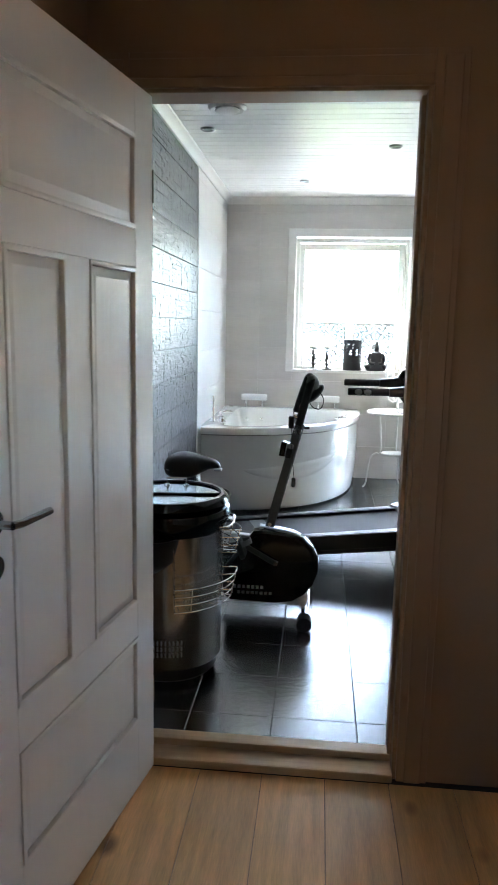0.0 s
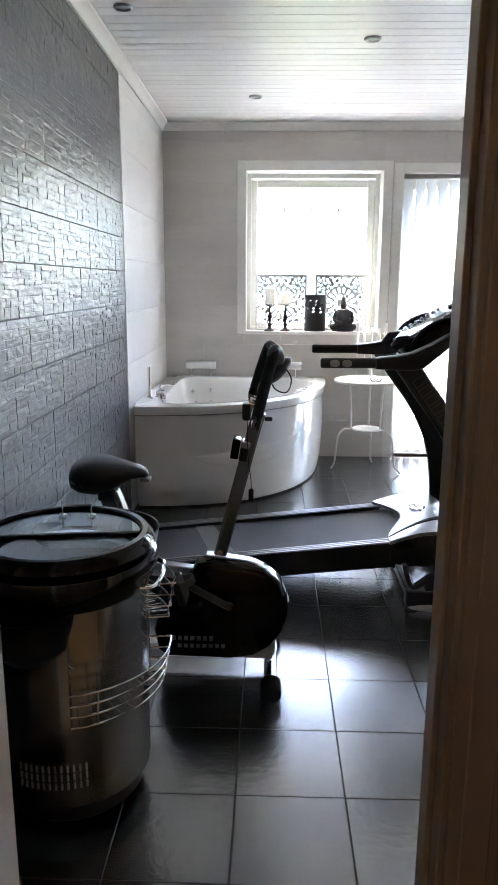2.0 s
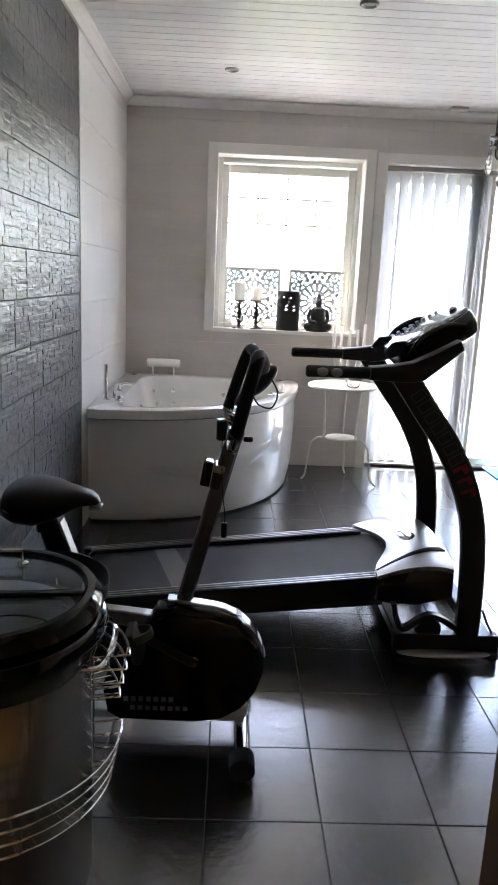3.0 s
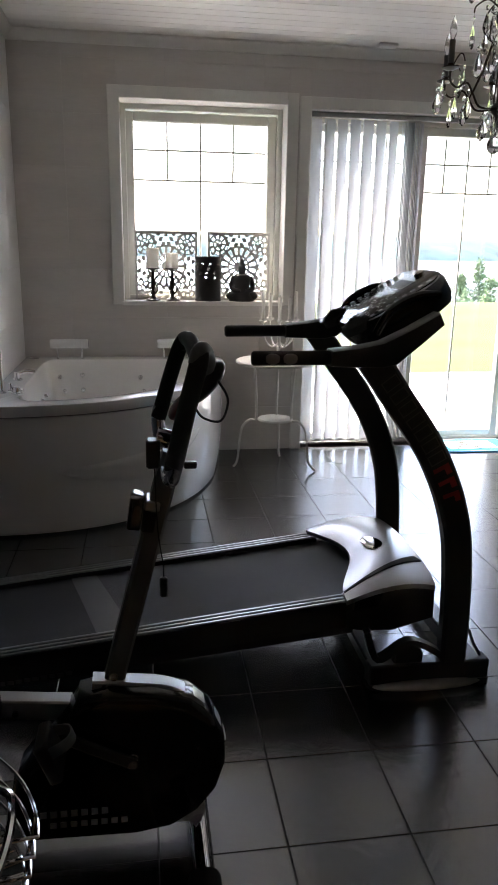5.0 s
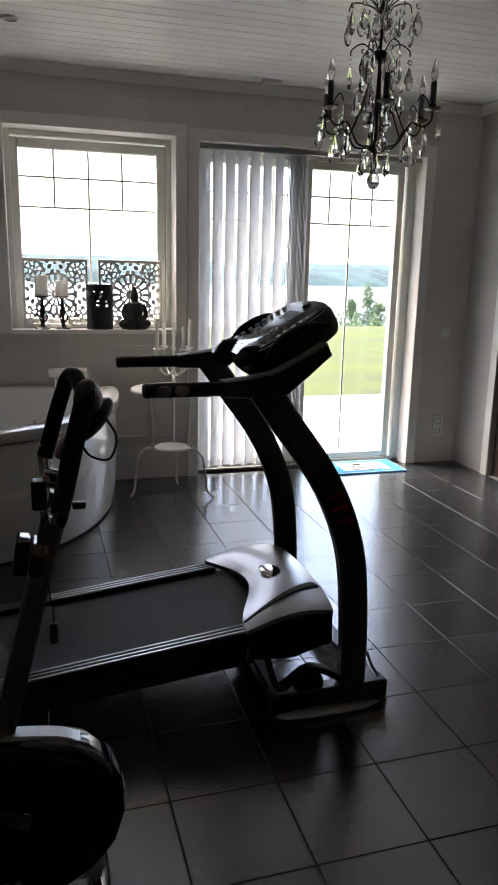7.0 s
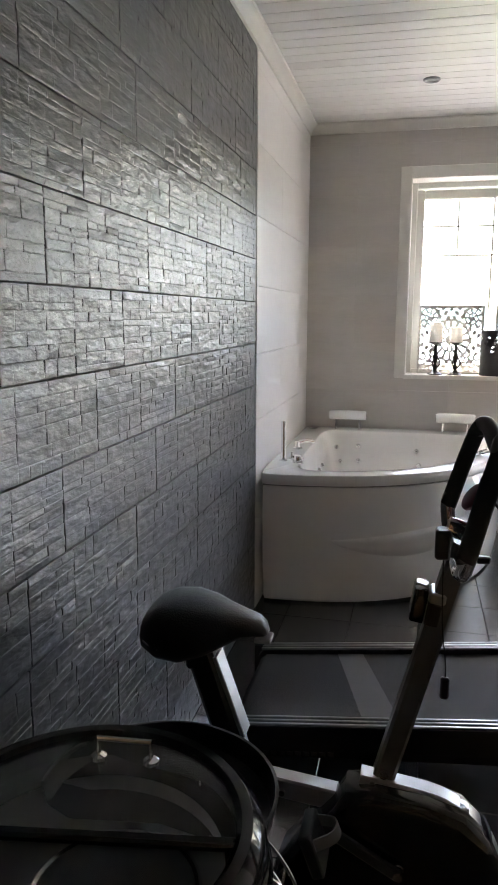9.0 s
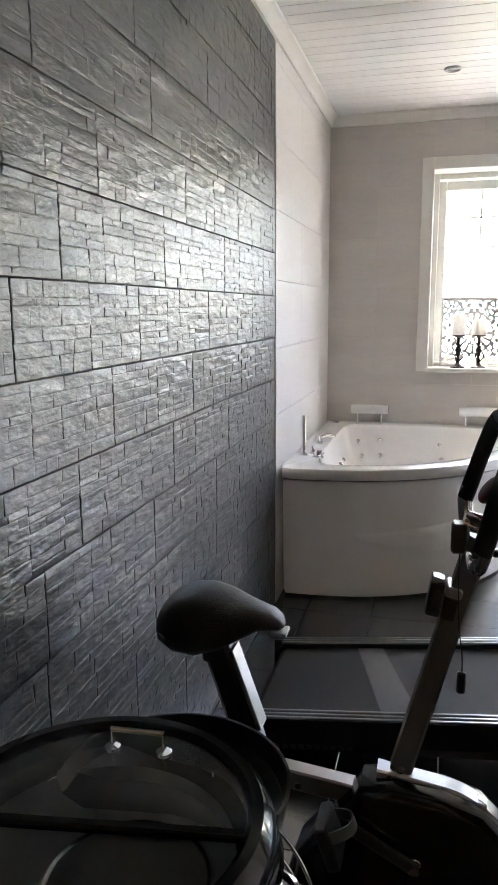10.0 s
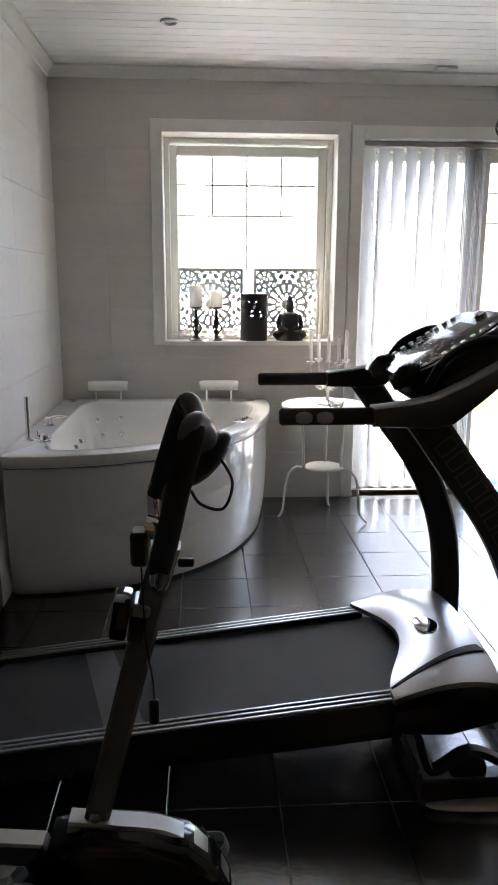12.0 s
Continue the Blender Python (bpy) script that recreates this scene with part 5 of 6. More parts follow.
cx, cy = drinks_cooler()
for i, (dx, dy, h, cap, body, what) in enumerate(((-0.115, -0.075, 0.20, M_ORANGE, M_GLOSSBLACK, "dark bottle with an orange cap in the cooler"), (-0.03, -0.085, 0.22, M_YELLOW, M_GLOSSBLACK, "dark bottle with a yellow cap in the cooler"),
                                                  (0.045, -0.02, 0.21, M_GLOSSBLACK, M_GLOSSBLACK, "black bottle in the cooler"), (0.10, -0.045, 0.17, M_CAN, M_CAN, "silver drinks can in the cooler"),
                                                  (-0.14, 0.0, 0.24, M_BLUECAP, M_CAN, "pale bottle with a blue cap in the cooler"), (0.06, -0.10, 0.16, M_MAT_WHITE, M_MAT_WHITE, "white carton tub in the cooler"))):
    x, y = cx + dx, cy + dy
    b = thing("bottle", (x, y, 0.29), what, "bottle", "drinks in the cooler")
    part("body", lathe(x, y, [(0, 0.29), (0.030, 0.29), (0.032, 0.30), (0.032, 0.29 + h * 0.7), (0.024, 0.29 + h * 0.9), (0.022, 0.29 + h), (0, 0.29 + h)], 20), body, b)
    part("cap", lathe(x, y, [(0.024, 0.288 + h), (0.024, 0.30 + h), (0.021, 0.305 + h), (0, 0.305 + h)], 16), cap, b)



# ---------------------------------------------------------------- side table and candelabra
def side_table():
    cx, cy = 0.778, 4.086
    t = thing("side_table", (cx, cy, 0.0), "small round white metal side table with curved legs", "side table")
    part("tabletop", lathe(cx, cy, [(0, 0.672), (0.228, 0.672), (0.236, 0.678), (0.236, 0.688), (0.230, 0.692), (0.224, 0.688), (0, 0.688)], 48), M_WHITEMETAL, t)
    part("shelf", lathe(cx + 0.01, cy, [(0, 0.318), (0.104, 0.318), (0.110, 0.324), (0.104, 0.332), (0.096, 0.328), (0, 0.328)], 36), M_WHITEMETAL, t)
    for fx, fy in ((1.036, 4.016), (0.535, 4.146), (0.873, 4.35)):
        d = Vector((fx - cx, fy - cy, 0))
        d.normalize()
        L = math.hypot(fx - cx, fy - cy)
        line = [(0.125, 0.675), (0.112, 0.50), (0.108, 0.33), (0.150, 0.315), (0.195, 0.265), (0.212, 0.16), (0.222, 0.06), (L - 0.012, 0.018), (L, 0.010)]
        part("leg", tube([(cx + d.x * r, cy + d.y * r, z) for r, z in line], 0.0075, 8, smooth=5), M_WHITEMETAL, t)
    c = thing("candelabra", (cx + 0.02, cy, 0.690), "white metal candelabra with five white candles", "candelabra")
    x, y = cx + 0.02, cy
    part("stem", lathe(x, y, [(0, 0.689), (0.055, 0.689), (0.055, 0.694), (0.030, 0.702), (0.012, 0.712), (0.009, 0.76), (0.016, 0.775), (0.009, 0.79), (0.008, 0.915), (0.018, 0.925), (0.018, 0.932), (0, 0.932)], 20), M_WHITEMETAL, c)
    tops = []
    for a in (20, 110, 200, 290):
        a = radians(a)
        dx, dy = math.cos(a), math.sin(a)
        part("arm", tube([(x, y, 0.80), (x + dx * 0.05, y + dy * 0.05, 0.775), (x + dx * 0.095, y + dy * 0.095, 0.82), (x + dx * 0.112, y + dy * 0.112, 0.90), (x + dx * 0.112, y + dy * 0.112, 0.925)], 0.005, 7, smooth=5), M_WHITEMETAL, c)
        part("cup", lathe(x + dx * 0.112, y + dy * 0.112, [(0, 0.915), (0.010, 0.918), (0.024, 0.930), (0.024, 0.934), (0.012, 0.934), (0.012, 0.948), (0, 0.948)], 16), M_WHITEMETAL, c)
        tops.append((x + dx * 0.112, y + dy * 0.112, 0.946))
    tops.append((x, y, 0.932))
    for i, (px, py, pz) in enumerate(tops):
        h = (0.150, 0.125, 0.155, 0.120, 0.135)[i]
        k = part("candle", lathe(px, py, [(0, pz), (0.0105, pz), (0.0105, pz + h - 0.01), (0.007, pz + h), (0, pz + h + 0.002)], 14), M_WAX, c, "slim white candle")
        part("wick", rod((px, py, pz + h), (px, py, pz + h + 0.010), 0.0012, 5), M_IRON, k)
    g = thing("glass_dish", (cx + 0.05, cy - 0.10, 0.69), "small clear glass candle dish on the side table", "dish")
    part("dish", lathe(cx + 0.05, cy - 0.10, [(0, 0.689), (0.034, 0.689), (0.042, 0.70), (0.046, 0.722), (0.043, 0.722), (0.038, 0.702), (0.030, 0.695), (0, 0.695)], 24), M_CRYSTAL, g)


side_table()


# ---------------------------------------------------------------- on the window sill
def pillar_candle(x, y, h_stand, h_candle, label):
    z = WIN[2] + 0.004
    t = thing("candle_holder", (x, y, z), label, "candle holder", "candle holders on the sill")
    part("stand", lathe(x, y, [(0, z), (0.047, z), (0.047, z + 0.005), (0.020, z + 0.016), (0.010, z + 0.03), (0.016, z + 0.05), (0.008, z + 0.065), (0.014, z + 0.09), (0.020, z + 0.11), (0.010, z + 0.135),
                               (0.009, z + h_stand - 0.015), (0.030, z + h_stand - 0.006), (0.048, z + h_stand), (0.048, z + h_stand + 0.004), (0, z + h_stand + 0.004)], 24), M_IRON, t, "turned dark metal stand")
    b = z + h_stand + 0.004
    for k in range(3):
        a = k * 2.1
        part("scroll", tube([(x + 0.010 * math.cos(a), y + 0.010 * math.sin(a), z + 0.04), (x + 0.032 * math.cos(a), y + 0.032 * math.sin(a), z + 0.075), (x + 0.008 * math.cos(a), y + 0.008 * math.sin(a), z + 0.12),
                             (x + 0.030 * math.cos(a), y + 0.030 * math.sin(a), z + 0.155)], 0.004, 6, smooth=5), M_IRON, t)
    c = part("candle", lathe(x, y, [(0, b), (0.040, b), (0.040, b + h_candle - 0.004), (0.036, b + h_candle), (0.028, b + h_candle - 0.006), (0, b + h_candle - 0.007)], 28), M_WAX, t, "ivory pillar candle")
    part("wick", rod((x, y, b + h_candle - 0.008), (x, y, b + h_candle + 0.006), 0.0015, 5), M_IRON, c)


pillar_candle(0.062, YW + 0.055, 0.200, 0.125, "dark metal candle holder with a tall ivory pillar candle")
pillar_candle(0.186, YW + 0.055, 0.200, 0.096, "dark metal candle holder with a short ivory pillar candle")


def lantern():
    x, y, z = 0.418, YW + 0.066, WIN[2] + 0.004
    t = thing("lantern", (x, y, z), "black cylindrical lantern with cut-out holes near its top", "lantern")
    bm = bmesh.new()
    n, rows = 72, [0.0, 0.006] + [0.130 + 0.0092 * k for k in range(14)] + [0.268, 0.274]
    rng = random.Random(5)
    holes = set()
    for k in range(9):
        c0 = k * 8
        for r0 in (3, 6, 9, 12):
            # one small slanted slot in each cell, some of them left closed
            if rng.random() < 0.8:
                c = (c0 + r0 // 3 + rng.randrange(3)) % 72
                for dc in range(rng.choice((2, 3, 3))):
                    holes.add(((c + dc) % 72, r0))
                    holes.add(((c + dc + 1) % 72, r0 + 1))
    vs = [[bm.verts.new((x + 0.083 * math.cos(2 * math.pi * i / n), y + 0.083 * math.sin(2 * math.pi * i / n), z + h)) for i in range(n)] for h in rows]
    for j in range(len(rows) - 1):
        for i in range(n):
            if (i, j) not in holes:
                bm.faces.new((vs[j][i], vs[j][(i + 1) % n], vs[j + 1][(i + 1) % n], vs[j + 1][i]))
    bm.normal_update()
    bmesh.ops.solidify(bm, geom=list(bm.faces), thickness=0.004)
    part("shell", bm, M_STONE, t, "black pierced ceramic shell")
    part("rim", lathe(x, y, [(0.075, z + 0.268), (0.086, z + 0.268), (0.087, z + 0.274), (0.085, z + 0.280), (0.075, z + 0.280), (0.075, z + 0.268)], 48), M_STONE, t)
    part("bottom", lathe(x, y, [(0, z), (0.084, z), (0.084, z + 0.006), (0, z + 0.006)], 48), M_STONE, t)


lantern()


def seated_statue():
    x, y, z = 0.640, YW + 0.060, WIN[2] + 0.004
    bm = bmesh.new()
    ball((x, y, z + 0.028), 0.098, 0.055, 0.030, 24, 12, bm)
    ball((x - 0.055, y - 0.012, z + 0.034), 0.050, 0.042, 0.032, 16, 10, bm)
    ball((x + 0.055, y - 0.012, z + 0.034), 0.050, 0.042, 0.032, 16, 10, bm)
    lathe(x, y, [(0, z), (0.085, z), (0.080, z + 0.03), (0.060, z + 0.06), (0.052, z + 0.10), (0.060, z + 0.14), (0.050, z + 0.165), (0.020, z + 0.176), (0, z + 0.178)], 24, bm)
    for s in (-1, 1):
        tube([(x + s * 0.052, y, z + 0.155), (x + s * 0.070, y - 0.01, z + 0.105), (x + s * 0.058, y - 0.035, z + 0.072), (x + s * 0.015, y - 0.05, z + 0.065)], 0.016, 8, smooth=4, bm=bm)
    ball((x, y - 0.004, z + 0.202), 0.026, 0.028, 0.040, 16, 12, bm)
    lathe(x, y, [(0, z + 0.225), (0.023, z + 0.226), (0.019, z + 0.240), (0.014, z + 0.250), (0.013, z + 0.260), (0.006, z + 0.272), (0, z + 0.276)], 16, bm)
    ob = part("statue", bm, M_STONE, None, "dark stone seated figure statue on the sill")
    return tagged(ob, category="statue")


seated_statue()


def pierced_screen(x0, x1, z0, z1, y):
    """A board cut through with a symmetric scroll pattern."""
    t = thing("carved_screen", ((x0 + x1) / 2, y, z0), "grey carved fretwork panel standing against the window", "screen panel", "fretwork panels in the window")
    n = 150
    m = int(n * (z1 - z0) / (x1 - x0))
    bm = bmesh.new()
    grid = [[None] * (m + 1) for _ in range(n + 1)]

    def vert(i, j):
        if grid[i][j] is None:
            grid[i][j] = bm.verts.new((x0 + (x1 - x0) * i / n, y, z0 + (z1 - z0) * j / m))
        return grid[i][j]

    def solid(u, v):
        a, b = abs(u), abs(v)
        if max(a, b) > 0.94:
            return True
        r, th = math.hypot(a, b), math.atan2(b, a)
        if r < 0.60:
            # rosette: two rings of petals round a plain boss
            if 0.15 < r < 0.31:
                return math.cos(12 * th) < -0.35 + 2.5 * abs(r - 0.23)
            if 0.36 < r < 0.57:
                return math.cos(16 * th + 3.1) < -0.30 + 2.0 * abs(r - 0.47)
            return True
        q, ph = math.hypot(a - 0.66, b - 0.66), math.atan2(b - 0.66, a - 0.66)
        if q < 0.30:
            # curled leaf in each corner
            k = q + 0.020 * (ph - 0.8)
            if 0.05 < k < 0.13:
                return math.cos(5 * ph + 0.6) < -0.35
            if 0.17 < k < 0.275:
                return math.cos(9 * ph) < -0.45
            return True
        return math.sin(23 * a + 6 * b * b) * math.sin(22 * b - 6 * a * a) < -0.16 or q < 0.325 or r < 0.625
    for i in range(n):
        for j in range(m):
            if solid((i + 0.5) / n * 2 - 1, (j + 0.5) / m * 2 - 1):
                bm.faces.new((vert(i, j), vert(i + 1, j), vert(i + 1, j + 1), vert(i, j + 1)))
    bm.normal_update()
    bmesh.ops.solidify(bm, geom=list(bm.faces), thickness=0.006)
    part("fretwork", bm, M_SCREEN, t, smooth=False)
    part("rim", frame_of(x0 - 0.004, x1 + 0.004, z0, z1 + 0.004, y - 0.005, y + 0.010, 0.012, 0.002), M_SCREEN, t)


SY = YS - 0.018
pierced_screen(-0.046, 0.348, WIN[2] + 0.004, 1.434, SY)
pierced_screen(0.424, 0.828, WIN[2] + 0.004, 1.434, SY)


# ---------------------------------------------------------------- vertical blinds
def vertical_blinds():
    y = YW + 0.055
    t = thing("vertical_blinds", (1.4, y, 2.15), "off-white fabric vertical blinds drawn half across", "blinds")
    part("head_rail", box(1.06, 2.64, y - 0.02, y + 0.02, 2.142, 2.172, 0.003), M_ALU, t, "slim metal head rail")

    def slat(x, deg, w=0.089):
        bm = bmesh.new()
        c, s = math.cos(radians(deg)), math.sin(radians(deg))
        cols = []
        for k in range(5):
            u = (k / 4 - 0.5) * w
            bow = 0.004 * (1 - (k / 2 - 1) ** 2)
            cols.append([bm.verts.new((x + u * c - bow * s, y + u * s + bow * c, z)) for z in (0.040, 2.135)])
        for a, b in zip(cols, cols[1:]):
            bm.faces.new((a[0], b[0], b[1], a[1]))
        bm.normal_update()
        bmesh.ops.solidify(bm, geom=list(bm.faces), thickness=0.0008)
        part("slat", bm, M_BLIND, t)
        part("weight", box(x - 0.02, x + 0.02, y - 0.003, y + 0.003, 0.036, 0.051), M_MAT_WHITE, t)
    rng = random.Random(4)
    for i in range(7):
        slat(1.105 + i * 0.084, 30 + rng.uniform(-5, 5))
    for i in range(14):
        slat(1.668 + i * 0.0105, 66 + rng.uniform(-4, 4))
    part("bead_chain", tube([(1.13, y - 0.03, 2.14), (1.135, y - 0.032, 1.2), (1.14, y - 0.03, 0.35), (1.15, y - 0.03, 0.32), (1.16, y - 0.03, 0.36), (1.158, y - 0.03, 2.14)], 0.002, 5), M_WHITEMETAL, t)


vertical_blinds()


# ---------------------------------------------------------------- chandelier
def drop_mesh():
    bm = bmesh.new()
    # faceted bead, wire and pear drop hanging from the origin
    add_sweep(bm, [(0, 0, 0), (0, 0, -0.012)], ring2d(0.0007, 4))
    ball((0, 0, -0.018), 0.009, 0.005, 0.009, 8, 5, bm)
    add_sweep(bm, [(0, 0, -0.026), (0, 0, -0.034)], ring2d(0.0007, 4))
    rings = []
    for r, z in ((0.003, -0.034), (0.008, -0.048), (0.0155, -0.068), (0.0165, -0.080), (0.010, -0.096), (0.002, -0.103)):
        rings.append([bm.verts.new((r * math.cos(k * math.pi / 4), r * 0.55 * math.sin(k * math.pi / 4), z)) for k in range(8)])
    for a, b in zip(rings, rings[1:]):
        for k in range(8):
            bm.faces.new((a[k], a[(k + 1) % 8], b[(k + 1) % 8], b[k]))
    bm.faces.new(rings[0]), bm.faces.new(rings[-1][::-1])
    bmesh.ops.recalc_face_normals(bm, faces=bm.faces)
    me = bpy.data.meshes.new("crystal_drop")
    bm.to_mesh(me)
    bm.free()
    me.materials.append(M_CRYSTAL)
    return me


def chandelier():
    cx, cy = 1.420, 2.80
    t = thing("chandelier", (cx, cy, CEIL), "dark bronze chandelier with clear crystal drops and candle bulbs", "chandelier")
    part("stem", lathe(cx, cy, [(0, 2.53), (0.055, 2.53), (0.055, 2.52), (0.020, 2.495), (0.006, 2.485), (0.006, 2.435), (0.024, 2.428), (0.028, 2.418), (0.010, 2.405), (0.006, 2.40), (0.006, 2.275), (0.026, 2.268), (0.030, 2.250),
                                (0.012, 2.235), (0.007, 2.22), (0.007, 1.925), (0.020, 1.915), (0.034, 1.902), (0.034, 1.892), (0.016, 1.880), (0.006, 1.872), (0.006, 1.80), (0, 1.80)], 20), M_BRONZE, t, "dark bronze stem with hubs")
    drop = drop_mesh()
    rng = random.Random(21)

    def hang(x, y, z, s=1.0):
        ob = new("crystal_drop", drop)
        ob.parent = t
        ob.matrix_local = Matrix.Translation(Vector((x, y, z)) - ORIGIN[t]) @ Matrix.Rotation(rng.uniform(0, 3.1), 4, "Z") @ Matrix.Diagonal((s * 1.25, s * 1.25, s * 1.15, 1))
    part("bottom_ball", ball((cx, cy, 1.765), 0.030, 0.030, 0.034, 14, 9), M_CRYSTAL, t, "faceted crystal ball")
    for k in range(6):
        a = radians(12 + 60 * k)
        dx, dy = math.cos(a), math.sin(a)

        def at(r, z):
            return (cx + dx * r, cy + dy * r, z)
        part("arm", tube([at(0.025, 1.90), at(0.09, 1.905), at(0.125, 1.95), at(0.155, 1.985), at(0.20, 1.965), at(0.232, 1.985), at(0.236, 2.02)], 0.0042, 7, smooth=5), M_BRONZE, t, "curved bronze arm")
        part("scroll", tube([at(0.125, 1.95), at(0.10, 2.00), at(0.075, 2.06), at(0.045, 2.15), at(0.02, 2.245)], 0.0035, 6, smooth=5), M_BRONZE, t)
        part("hook", tube([at(0.236, 2.02), at(0.205, 2.075), at(0.185, 2.085), at(0.172, 2.06)], 0.0028, 6, smooth=4), M_BRONZE, t)
        part("drip_dish", lathe(cx + dx * 0.236, cy + dy * 0.236, [(0, 2.020), (0.012, 2.021), (0.034, 2.030), (0.034, 2.033), (0.014, 2.028), (0.013, 2.046), (0, 2.046)], 18), M_BRONZE, t)
        c = part("candle_sleeve", lathe(cx + dx * 0.236, cy + dy * 0.236, [(0, 2.046), (0.0115, 2.046), (0.0115, 2.128), (0, 2.128)], 14), M_GREYSTEEL, t, "grey candle sleeve")
        part("bulb", lathe(cx + dx * 0.236, cy + dy * 0.236, [(0.006, 2.128), (0.0135, 2.150), (0.0145, 2.163), (0.009, 2.19), (0.002, 2.212), (0, 2.213)], 14), M_CRYSTAL, t, "clear flame-shaped bulb, unlit")
        hang(cx + dx * 0.266, cy + dy * 0.266, 2.024)
        hang(cx + dx * 0.206, cy + dy * 0.206, 1.965)
        hang(cx + dx * 0.172, cy + dy * 0.172, 2.058, 0.85)
        hang(cx + dx * 0.145, cy + dy * 0.145, 1.975, 1.05)
        hang(cx + dx * 0.060, cy + dy * 0.060, 1.898, 0.95)
        # middle tier
        b = a + radians(30)
        ex, ey = math.cos(b), math.sin(b)
        part("mid_arm", tube([(cx + ex * 0.02, cy + ey * 0.02, 2.255), (cx + ex * 0.07, cy + ey * 0.07, 2.295), (cx + ex * 0.115, cy + ey * 0.115, 2.275), (cx + ex * 0.122, cy + ey * 0.122, 2.250)], 0.003, 6, smooth=5), M_BRONZE, t)
        hang(cx + ex * 0.122, cy + ey * 0.122, 2.250, 1.1)
        hang(cx + ex * 0.072, cy + ey * 0.072, 2.288, 1.0)
        hang(cx + ex * 0.090, cy + ey * 0.090, 2.145, 1.1)
        # top tier
        part("top_arm", tube([(cx + dx * 0.015, cy + dy * 0.015, 2.42), (cx + dx * 0.08, cy + dy * 0.08, 2.455), (cx + dx * 0.135, cy + dy * 0.135, 2.465), (cx + dx * 0.150, cy + dy * 0.150, 2.435)], 0.003, 6, smooth=5), M_BRONZE, t)
        hang(cx + dx * 0.150, cy + dy * 0.150, 2.435, 1.1)
        hang(cx + dx * 0.090, cy + dy * 0.090, 2.452, 1.0)
        hang(cx + ex * 0.055, cy + ey * 0.055, 2.432, 1.0)
        part("top_scroll", tube([(cx + ex * 0.012, cy + ey * 0.012, 2.42), (cx + ex * 0.045, cy + ey * 0.045, 2.47), (cx + ex * 0.03, cy + ey * 0.03, 2.50)], 0.0025, 5, smooth=4), M_BRONZE, t)


chandelier()


# ---------------------------------------------------------------- small fixtures
def bath_mat():
    t = thing("bath_mat", (2.26, 4.56, 0.0), "blue bath mat with a white field and dark stripes", "mat")
    bm = box(1.998, 2.562, 4.342, 4.668, 0.001, 0.011, 0.004)
    part("border", bm, M_MAT_BLUE, t)
    part("piping", tube([(2.006, 4.350, 0.007), (2.554, 4.350, 0.007), (2.554, 4.660, 0.007), (2.006, 4.660, 0.007)], 0.006, 6, closed=True), M_MAT_WHITE, t, "pale piped edge")
    part("field", box(2.10, 2.46, 4.402, 4.605, 0.0112, 0.0128, 0.0005), M_MAT_WHITE, t, "white printed field")
    bm = bmesh.new()
    for k in range(4):
        yy = 4.41 + k * 0.042
        line = curve_points([(2.15 + 0.02 * k, yy, 0.0132), (2.23, yy + 0.012, 0.0132), (2.32, yy - 0.006, 0.0132), (2.42 - 0.02 * k, yy + 0.008, 0.0132)], 5)
        add_sweep(bm, line, rect2d(0.014, 0.001), side=(0, 1, 0))
    ball((2.25, 4.55, 0.0132), 0.035, 0.022, 0.0012, 14, 6, bm)
    part("printed_motif", bm, M_MAT_BLACK, t, "black printed motif")


bath_mat()
sw = thing("light_switch", (2.905, YW - 0.006, 0.976), "white square light switch on the wall", "light switch")
part("plate", box(2.863, 2.947, YW - 0.009, YW + 0.002, 0.934, 1.018, 0.003), M_MAT_WHITE, sw)
part("rocker", box(2.877, 2.933, YW - 0.014, YW - 0.008, 0.948, 1.004, 0.003), M_TRIM, sw)
so = thing("wall_socket", (2.905, YW - 0.006, 0.285), "white double wall socket", "socket")
part("plate", box(2.863, 2.947, YW - 0.009, YW + 0.002, 0.20, 0.36, 0.003), M_MAT_WHITE, so)
for z in (0.24, 0.32):
    part("outlet", turned(lathe(2.905, YW - 0.009, [(0.0, z - 0.002), (0.018, z - 0.002), (0.020, z + 0.003), (0.024, z + 0.003), (0.024, z - 0.003), (0, z - 0.003)], 20), (2.905, YW - 0.009, z), "X", 90), M_SEAM, so)
for x, y in ((-0.04, 3.80), (0.555, 2.70), (-0.575, 2.27), (1.9, 3.8), (1.9, 1.6)):
    s = thing("ceiling_spot", (x, y, CEIL), "small round recessed ceiling spotlight, unlit", "spotlight", "recessed spots")
    part("rim", lathe(x, y, [(0.030, CEIL + 0.001), (0.042, CEIL + 0.001), (0.043, CEIL - 0.004), (0.036, CEIL - 0.010), (0.028, CEIL - 0.006), (0.028, CEIL + 0.001)], 28), M_SILVER, s)
    part("lens", lathe(x, y, [(0, CEIL - 0.003), (0.029, CEIL - 0.003), (0.029, CEIL), (0, CEIL)], 24), M_LCD, s)
vent = thing("air_valve", (-0.405, 1.85, CEIL), "round dark exhaust air valve in the ceiling", "air vent")
part("collar", lathe(-0.405, 1.85, [(0.062, CEIL + 0.001), (0.10, CEIL + 0.001), (0.102, CEIL - 0.006), (0.088, CEIL - 0.018), (0.070, CEIL - 0.012), (0.062, CEIL + 0.001)], 36), M_TRIM, vent)
part("disc", lathe(-0.405, 1.85, [(0, CEIL - 0.030), (0.052, CEIL - 0.028), (0.068, CEIL - 0.020), (0.060, CEIL - 0.012), (0, CEIL - 0.010)], 36), M_TRIM, vent)
part("throat", lathe(-0.405, 1.85, [(0.0, CEIL - 0.001), (0.066, CEIL - 0.001), (0.066, CEIL - 0.004), (0.0, CEIL - 0.004)], 36), M_SEAM, vent)
